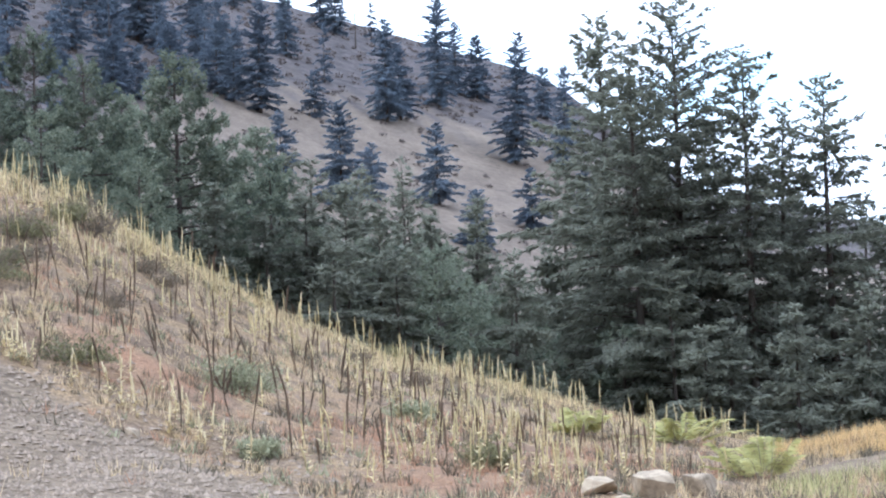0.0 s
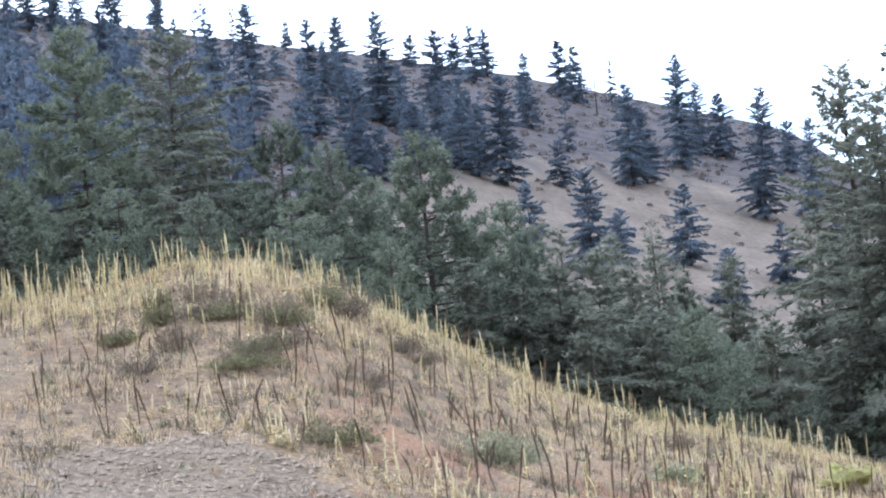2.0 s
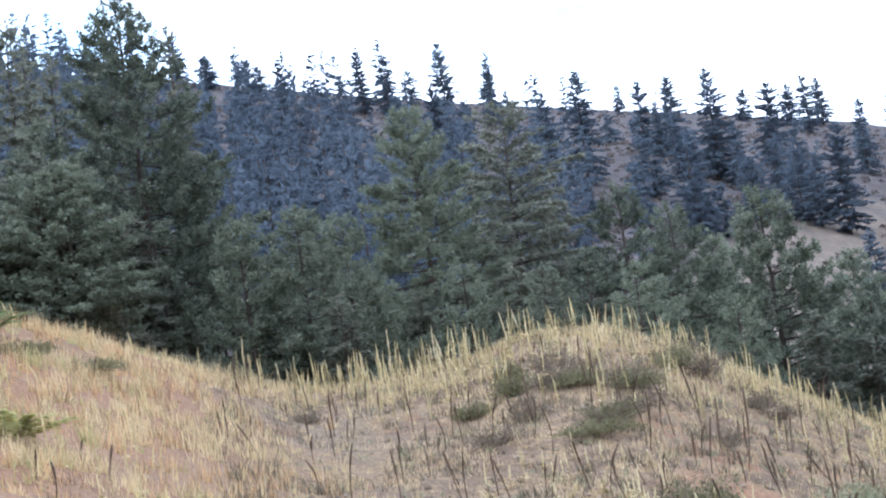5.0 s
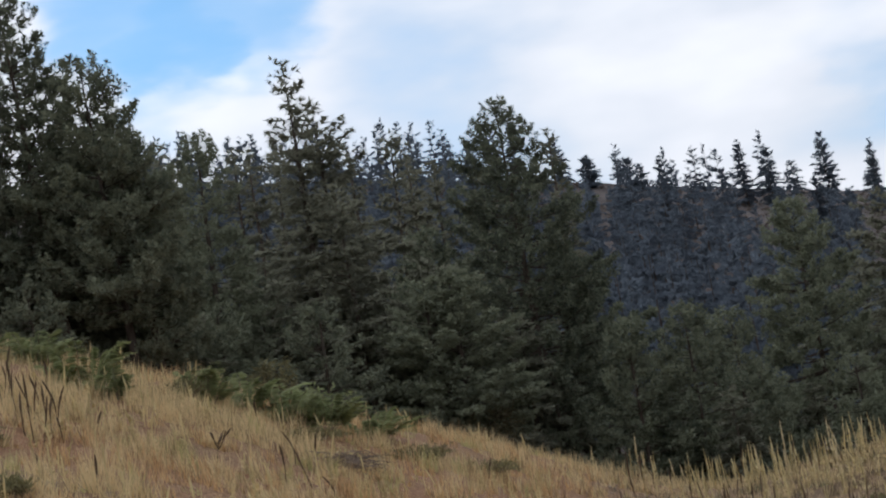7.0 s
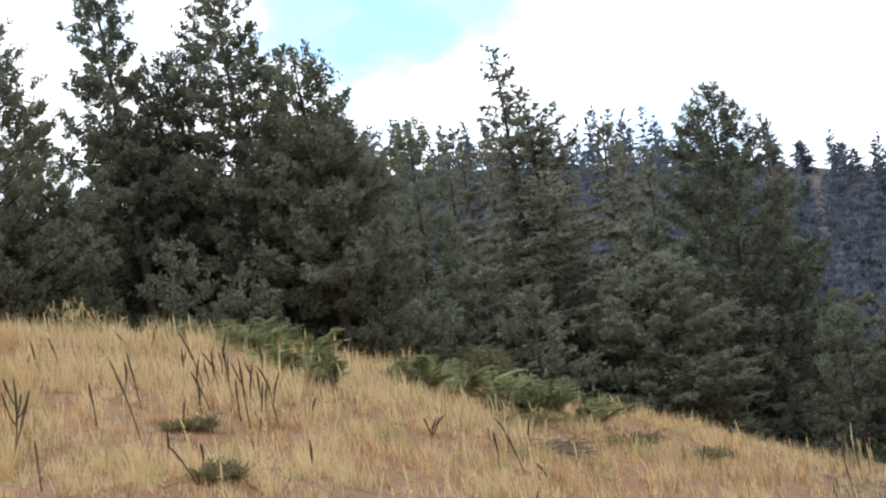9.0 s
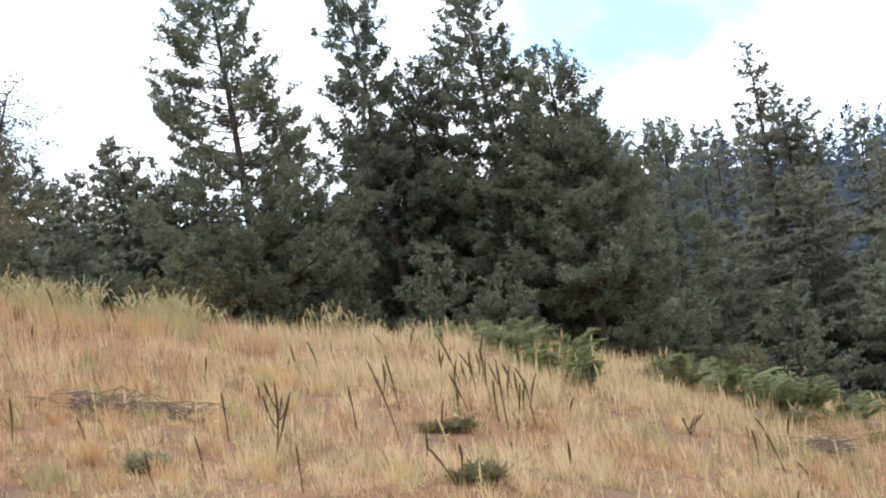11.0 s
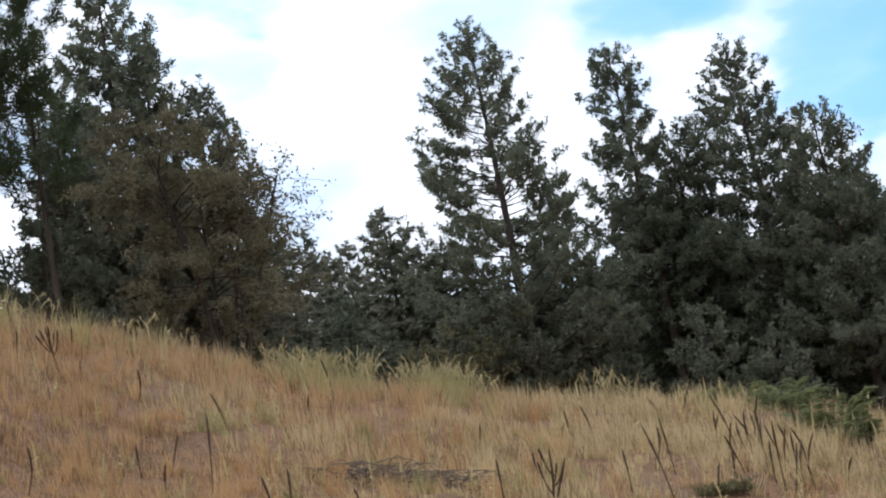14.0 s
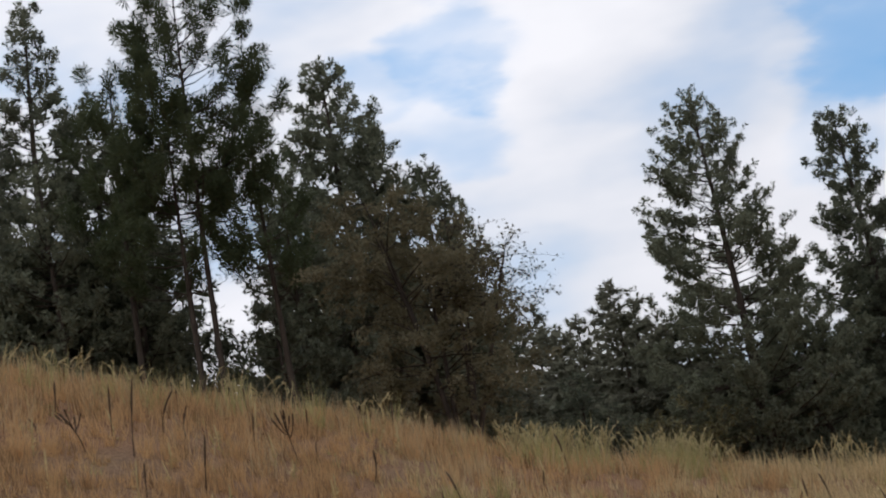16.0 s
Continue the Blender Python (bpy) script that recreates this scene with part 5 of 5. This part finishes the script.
def scatter_stalks():
    g = np.random.default_rng(33)

    def brow(az):
        return float(np.interp(az, DIST_AZ, DIST_M))

    def crowd(name, label, style, rows):
        """More of the same, too close-set to count: stems, spikes and leaves in one sheet."""
        lines, radii, leaf = [], [], []
        for az, d, h in rows:
            s = np.linspace(0, 1, 7)
            tip = g.normal(0, 0.07, 2)
            lines.append(np.array(spot(az, d)) + np.stack([tip[0] * s ** 2, tip[1] * s ** 2, s * h], -1))
            head = 0.026 if style == "dead" else 0.019
            radii.append(np.array([0.014, 0.012, 0.011, head * 0.8, head, head * 0.85, 0.006]) * g.uniform(0.8, 1.2))
            if style == "fresh":
                z, phi = g.uniform(0.03, 0.8, 12) ** 1.2 * h, g.uniform(0, 6.28, 12)
                way = unit(np.stack([np.cos(phi), np.sin(phi), g.uniform(-0.3, 0.8, 12)], -1))
                leaf.append(blades(np.array(spot(az, d)) + np.stack([0 * z, 0 * z, z], -1), way, unit(np.cross(way, [0, 0, 1.0])), 0.19 * (1.15 - z / h), 0.065))
        tagged(new(name, fill(name, *join(rods(np.stack(lines), np.stack(radii), 5), *leaf), DEAD_STALK if style == "dead" else YELLOW_SEED)), label, "mullein", kind="stuff")

    for j in range(62):   # dead stalks over the bank
        az = g.uniform(-24, -6)
        stand_stalk("dead", az, max(g.uniform(50, 68), 57 - 1.25 * max(0, -13.5 - az)), g.uniform(0.7, 1.5), j)
    for j in range(80):   # pale spikes along the brow of the bank
        az = g.uniform(-31, -5.5)
        stand_stalk("fresh", az, brow(az) - g.uniform(0, 1) ** 1.6 * 14, g.uniform(0.7, 1.5) * (1.3 if -12 < az < -5.5 else 0.95), j)
    for j in range(64):   # a fringe above the stones
        (lambda az: stand_stalk("fresh", az, 55.6 - 1.25 * max(0, -13.5 - az) + g.uniform(0, 1) ** 2 * 6, g.uniform(0.35, 0.95), j))(g.uniform(-19.5, -11.0))
    for j in range(15):   # a close group on the slope
        stand_stalk("dead", g.normal(7.5, 0.42), g.normal(53.5, 1.6), g.uniform(0.8, 1.5), j)
    for j in range(58):   # among the meadow grass
        az = g.uniform(-4, 30)
        stand_stalk("dead", az, g.uniform(41, brow(az)), g.uniform(0.55, 1.0), j)
    spread = [(az, g.uniform(60, brow(az) - 1), g.uniform(0.5, 1.3)) for az in g.uniform(-25, -5, 130)] + [(az, g.uniform(48, 74), g.uniform(0.5, 1.2)) for az in g.normal(-25, 2.4, 60)]
    crowd("far_stalks", "many dark dead mullein stalks on the bank", "dead", spread)
    spread = [(az, brow(az) - g.uniform(0, 1) ** 1.5 * 18, g.uniform(0.5, 1.2)) for az in np.concatenate([g.uniform(-31, -5.5, 190), g.uniform(-20, -7, 130), g.uniform(-26, -14.5, 110)])]
    spread += [(az, brow(az) - g.uniform(0, 1) ** 1.5 * 14, g.uniform(0.7, 1.5)) for az in g.normal(-10.0, 2.2, 110)]
    spread += [(az, g.uniform(47, 74), g.uniform(0.4, 1.0)) for az in g.normal(-24.5, 2.2, 170)]
    crowd("pale_spikes", "many pale yellow mullein spikes on the brow", "fresh", spread)
    spread = [(az, g.uniform(41, brow(az)), g.uniform(0.4, 0.9)) for az in np.concatenate([g.uniform(-4, 10, 230), g.uniform(10, 31, 120)])]
    crowd("meadow_spikes", "pale yellow spikes among the meadow grass", "fresh", spread)


scatter_stalks()
for j, (az, dist, width, height) in enumerate(BOULDERS):
    boulder(width, height, 60 + j).matrix_basis = Matrix.Translation(spot(az, dist, 0.04)) @ Matrix.Rotation(j * 2.1, 4, "Z")


def brushwood(az, dist, width, seed):
    g = np.random.default_rng(seed)
    n, s = int(60 * width), np.linspace(0, 1, 5)
    p = np.stack([g.normal(0, width * 0.33, n), g.normal(0, 0.35, n), g.uniform(0.02, 0.34, n)], -1)
    way = unit(np.stack([g.normal(0.8, 0.5, n), g.normal(0, 0.4, n), g.normal(0.05, 0.12, n)], -1))
    lines = p[:, None] + way[:, None] * (g.uniform(0.3, 1.0, n)[:, None] * (s - 0.5))[..., None] + np.array([0, 0, 0.18]) * np.sin(s * np.pi)[None, :, None] * g.uniform(0, 1, n)[:, None, None]
    ob = new("brushwood")
    ob.matrix_basis = Matrix.Translation(spot(az, dist)) @ Matrix.Rotation(radians(az), 4, "Z") @ Matrix.Rotation(0.24, 4, "Y")
    for line in lines:
        part("twig", fill("twig", *rods(line[None], (0.014 * (1 - 0.6 * s))[None], 4), GREY_TWIG), ob)
    return tagged(ob, "heap of dry grey twigs lying in the grass", "twigs")


brushwood(15.6, 48.2, 2.7, 5)
brushwood(0.4, 59.5, 1.2, 6)


# ---- grass ----
def meadow():
    g = np.random.default_rng(77)

    def field(n, lo, hi, near, over):
        az = g.uniform(lo, hi, n)
        far = np.interp(az, DIST_AZ, DIST_M) + over
        return az, np.sqrt(g.uniform(0, 1, n) * (far ** 2 - near ** 2) + near ** 2)

    def tuft(az, d):
        x, y = -np.sin(np.radians(az)) * d, np.cos(np.radians(az)) * d
        return 0.5 + 0.5 * np.sin(x * 2.3 + 2 * np.sin(y * 1.3)) * np.sin(y * 1.9 + 2 * np.sin(x * 1.7)), np.sin(x * 0.33 + 1.5 * np.sin(y * 0.27)) * np.sin(y * 0.31 + np.sin(x * 0.4))

    def clumps(n, per, lo, hi, keep_of, tall, spread):
        """Tussocks: blades fanning out from shared roots."""
        az, d = field(n, lo, hi, 39, 3.0)
        c, patch = tuft(az, d)
        keep = keep_of(az, d, c)
        az, d, c, patch = az[keep], d[keep], c[keep], patch[keep]
        h = tall * (0.32 + 0.9 * c) * g.uniform(0.6, 1.3, len(az))
        size = h * spread
        az, d, h, patch, size = (np.repeat(q, per) for q in (az, d, h, patch, size))
        az = az + np.degrees(g.normal(0, 1, len(az)) * size / d)
        d = d + g.normal(0, 1, len(d)) * size
        return az, d, h * g.uniform(0.5, 1.1, len(h)), np.repeat(g.uniform(-0.7, 0.7, len(az) // per), per) + patch

    def on_meadow(az, d, c):
        s = ground_cover(az, d)[0]
        u = g.uniform(0, 1, (3, len(az)))
        return (u[0] < 0.12 + 0.88 * c ** 1.2) & (u[1] > s * 0.92) & (u[2] < smooth((az + 8.5) / 3.5) * (0.40 + 0.60 * smooth(0.8 + 1.4 * tuft(az, d)[1])))

    def on_bank(az, d, c):
        s = ground_cover(az, d)[0]
        u = g.uniform(0, 1, (2, len(az)))
        return (u[0] < 0.12 + 0.8 * c ** 1.5) & (u[1] > s * 0.91)

    az, d, h, pick = clumps(16000, 12, -8, 33, on_meadow, 0.56, 0.18)
    h = h * (0.50 + 0.50 * smooth((d - 43 - 3 * np.sin(az * 1.9)) / 7))
    for name, label, mat, sel, seed in (("straw_grass", "tall dry straw-yellow meadow grass", STRAW, pick > 1.5 * smooth((az - 14.5) / 11) - 0.10, 1), ("rust_grass", "dry rust-tinged meadow grass", RUST_STRAW, pick <= 1.5 * smooth((az - 14.5) / 11) - 0.10, 2)):
        grass(name, label, mat, az[sel], d[sel], h[sel], 0.027, seed, 0.24)
    # low fine grass in front, and single tussocks that stand out of the rest
    az, d, h, pick = clumps(9000, 8, -5, 33, on_meadow, 0.24, 0.5)
    keep = d < 52 + 3 * pick
    grass("short_grass", "low fine pinkish-brown grass in the meadow", SHORT_STRAW, az[keep], d[keep], h[keep], 0.020, 11, 0.45)
    for name, label, mat, n, lo, hi, seed in (("tussock_grass", "tussocks of long straw-coloured grass", STRAW, 260, -4, 15, 12), ("rust_tussocks", "tussocks of long rust-coloured grass", RUST_STRAW, 260, 12, 32, 14),
                                              ("green_tussocks", "tussocks of yellow-green grass in the meadow", OLIVE_STRAW, 60, -4, 22, 13)):
        az, d = field(n, lo, hi, 41, -0.5)
        per = 40
        tall = np.repeat(g.uniform(0.45, 0.85, n), per) * g.uniform(0.55, 1.1, n * per)
        grass(name, label, mat, np.repeat(az, per) + np.degrees(g.normal(0, 0.10, n * per) / 50), np.repeat(d, per) + g.normal(0, 0.10, n * per), tall, 0.022, seed, 0.34)
    az, d, h, pick = clumps(12000, 9, -36, -6, on_bank, 0.32, 0.28)
    red = pick < -0.85 + 2.4 * ground_cover(az, d)[1]
    grass("pale_grass", "sparse pale dry grass on the stony bank", PALE_STRAW, az[~red], d[~red], h[~red], 0.026, 3, 0.4)
    grass("russet_grass", "patch of russet dry grass on the bank", RUSSET, az[red], d[red], h[red], 0.026, 4, 0.4)
    # gold grass in a belt below the brow, and on the hump beyond the gravel
    n, per = 3000, 9
    root = g.uniform(-31, -6, n)
    away = np.interp(root, DIST_AZ, DIST_M) - g.uniform(0, 1, n) ** 1.4 * (9 + 5 * np.sin(root * 1.1) + 4 * np.sin(root * 2.7)) + 1.0
    c, patch = tuft(root, away)
    keep = g.uniform(0, 1, n) < 0.25 + 0.9 * c
    root, away, n = root[keep], away[keep], int(keep.sum())
    az, d = np.repeat(root, per) + np.degrees(g.normal(0, 0.14, n * per) / 75), np.repeat(away, per) + g.normal(0, 0.14, n * per)
    grass("gold_grass", "gold dry grass in a belt along the brow", STRAW, az, d, np.repeat(g.uniform(0.18, 0.5, n), per) * g.uniform(0.5, 1.1, n * per), 0.028, 21, 0.35)
    n = 1500
    root, away = g.uniform(-37, -31.0, n), g.uniform(64, 84, n)
    keep = away > 66 + 9 * smooth((root + 32.4) / 1.3)
    root, away, n = root[keep], away[keep], int(keep.sum())
    az, d = np.repeat(root, per) + np.degrees(g.normal(0, 0.16, n * per) / 75), np.repeat(away, per) + g.normal(0, 0.16, n * per)
    grass("orange_grass", "thick orange-gold dry grass on the low hump", ORANGE_STRAW, az, d, np.repeat(g.uniform(0.3, 0.62, n), per) * g.uniform(0.5, 1.1, n * per), 0.034, 22, 0.4)
    n, per = 90, 20
    root, away = g.uniform(-36, -31.2, n), g.uniform(44, 54, n)
    az, d = np.repeat(root, per) + np.degrees(g.normal(0, 0.12, n * per) / 50), np.repeat(away, per) + g.normal(0, 0.12, n * per)
    grass("green_grass", "green grass tufts beside the gravel", OLIVE_STRAW, az, d, g.uniform(0.2, 0.5, n * per), 0.022, 23, 0.35)
    # dark withered weeds that speckle the bank
    az, d, h, pick = clumps(7400, 12, -34, -5, on_bank, 0.40, 0.30)
    grass("withered_weeds", "dark withered weeds dotted over the bank", WEED, az, d, h, 0.026, 6, 0.5)
    az, d, h, pick = clumps(1250, 11, -30, -6, on_bank, 0.30, 0.35)
    grass("grey_green_weeds", "grey-green leafy weeds among the dry grass", SAGE_LEAF, az, d, h, 0.045, 8, 0.6)
    az, d, h, pick = clumps(1100, 12, -6, 32, on_meadow, 0.36, 0.30)
    grass("meadow_weeds", "dull green weeds low in the meadow", OLIVE_STRAW, az, d, h, 0.028, 7, 0.5)
    # tall green-tinged grass on the brow, in clumps
    n, per = 60, 24
    root = np.concatenate([g.normal(17.2, 0.55, n // 3), g.normal(14.6, 0.45, n // 3), g.normal(24, 3.0, n // 3)])
    away = np.interp(root, DIST_AZ, DIST_M) - g.uniform(0, 3.0, n)
    az, d = np.repeat(root, per) + np.degrees(g.normal(0, 0.16, n * per) / 60), np.repeat(away, per) + g.normal(0, 0.16, n * per)
    grass("brow_grass", "tall green-tinged grass along the brow", OLIVE_STRAW, az, d, np.repeat(g.uniform(0.7, 1.4, n), per) * g.uniform(0.5, 1.1, n * per), 0.026, 5, 0.36)
    # taller grass with nodding heads
    n, per, k = 54, 9, 6
    root = np.concatenate([g.normal(17.3, 0.6, 15), g.normal(14.5, 0.5, 15), g.uniform(10, 31, 24)])
    away = np.interp(root, DIST_AZ, DIST_M) - g.uniform(0, 2.0, n)
    az, d = np.repeat(root, per) + np.degrees(g.normal(0, 0.20, n * per) / 60), np.repeat(away, per) + g.normal(0, 0.2, n * per)
    a, s, m = np.radians(az), np.linspace(0, 1, k), n * per
    foot = np.stack([-np.sin(a) * d, np.cos(a) * d, land(az, d) - 0.03], -1)
    tall, phi, bow = np.repeat(g.uniform(0.75, 1.25, n), per) * g.uniform(0.7, 1.1, m), g.uniform(0, 6.28, m), g.uniform(0.12, 0.5, m)
    aside = np.stack([np.cos(phi), np.sin(phi), 0 * phi], -1)
    lines = foot[:, None] + np.array([0, 0, 1.0]) * (tall[:, None] * (s - 0.22 * bow[:, None] * 2 * s ** 3))[..., None] + aside[:, None] * (tall[:, None] * bow[:, None] * s ** 2.2)[..., None]
    stems = rods(lines, np.tile([0.006, 0.006, 0.006, 0.006, 0.013, 0.004], (m, 1)), 3)
    tip = np.repeat(lines[:, 4], 5, 0) + (np.repeat(lines[:, 5] - lines[:, 4], 5, 0)) * g.uniform(-0.4, 0.8, (m * 5, 1))
    way = unit(np.repeat(unit(lines[:, 5] - lines[:, 4]), 5, 0) + 0.5 * random_ways(g, m * 5))
    seeds = blades(tip, way, unit(np.cross(way, random_ways(g, m * 5))), 0.13, 0.025)
    tagged(new("plume_grass", fill("plume_grass", *join(stems, seeds), PLUME)), "tall pale green grass with nodding seed heads", "grass", kind="stuff")
    # pale feathery heads standing over the brow
    n, per = 170, 14
    root = np.concatenate([g.uniform(9, 32, n // 2), g.uniform(19, 32, n // 2)])
    away = np.interp(root, DIST_AZ, DIST_M) - g.uniform(0, 1, n) ** 2 * 9 + 0.5
    az, d = np.repeat(root, per) + np.degrees(g.normal(0, 0.22, n * per) / 60), np.repeat(away, per) + g.normal(0, 0.2, n * per)
    grass("feather_grass", "pale feathery seed heads along the brow", PALE_STRAW, az, d, np.repeat(g.uniform(0.55, 1.0, n), per) * g.uniform(0.6, 1.1, n * per), 0.024, 9, 0.2)


WEED = foliage("withered_weeds", (0.05, 0.042, 0.028), (0.17, 0.14, 0.09), 0.25, 1.6)
PLUME = foliage("plume_straw", (0.23, 0.19, 0.09), (0.58, 0.49, 0.27), 0.35, 1.6)
OLIVE_STRAW = foliage("olive_straw", (0.17, 0.160, 0.062), (0.50, 0.455, 0.20), 0.35, 1.6)
ORANGE_STRAW = foliage("orange_straw", (0.22, 0.135, 0.055), (0.66, 0.455, 0.205), 0.35, 1.6, 0.6)
SHORT_STRAW = foliage("short_straw", (0.150, 0.090, 0.055), (0.55, 0.375, 0.245), 0.35, 1.6, 0.75)
meadow()


def loose_stones():
    """Stones too many to count over the bare bank: small faceted lumps."""
    g = np.random.default_rng(91)
    n = 26000
    az, d = np.concatenate([g.uniform(-22, -8, 11000), g.uniform(-30, -5, 15000)]), np.concatenate([g.uniform(39, 56, 11000), g.uniform(40, 84, 15000)])
    stony = ground_cover(az, d)[0]
    keep = g.uniform(0, 1, n) < stony * 0.9 + 0.22
    az, d = az[keep], d[keep]
    n = len(az)
    a = np.radians(az)
    p = np.stack([-np.sin(a) * d, np.cos(a) * d, land(az, d)], -1)
    octa = np.array([(1, 0, 0), (0, 1, 0), (-1, 0, 0), (0, -1, 0), (0, 0, 1), (0, 0, -0.6)], float)
    tri = np.array([(0, 1, 4), (1, 2, 4), (2, 3, 4), (3, 0, 4), (1, 0, 5), (2, 1, 5), (3, 2, 5), (0, 3, 5)])
    size = 0.020 + 0.10 * g.uniform(0, 1, n) ** 3.5
    v = p[:, None] + octa[None] * (size[:, None, None] * g.uniform(0.5, 1.3, (n, 6, 1)) * np.array([1, 1, 0.7]))
    f = tri[None] + 6 * np.arange(n)[:, None, None]
    tagged(new("loose_stones", fill("loose_stones", v.reshape(-1, 3), f.reshape(-1, 3), GRAVEL_STONE)), "small grey stones strewn over the bank", "stones", kind="stuff")


loose_stones()


def hill_scrub():
    """Low dry scrub dotted over the far hillside."""
    g = np.random.default_rng(95)
    n = 7000
    az, d = g.uniform(-30, 4, n), g.uniform(240, 612, n)
    keep = g.uniform(0, 1, n) < 0.14 + 0.86 * ground_cover(az, d)[4]
    az, d = az[keep], d[keep]
    n = len(az)
    a = np.radians(az)
    p = np.stack([-np.sin(a) * d, np.cos(a) * d, land(az, d)], -1)
    per = 22
    size = np.repeat(g.uniform(0.5, 1.5, n), per)[:, None]
    c = np.repeat(p, per, 0) + np.abs(unit(g.normal(0, 1, (n * per, 3)))) * np.stack([g.choice([-1, 1], n * per), g.choice([-1, 1], n * per), np.full(n * per, 0.8)], -1) * size * g.uniform(0.5, 1, (n * per, 1))
    way = unit(random_ways(g, n * per) + [0, 0, 0.6])
    v, f = spikes(c - way * 0.25, way, unit(np.cross(way, random_ways(g, n * per))), 0.55, 0.34)
    tagged(new("hill_scrub", fill("hill_scrub", v, f, SCRUB)), "low brown and grey scrub on the far hill", "scrub", kind="stuff")


SCRUB = foliage("dry_scrub", (0.055, 0.045, 0.040), (0.145, 0.115, 0.098), 0.2)
hill_scrub()
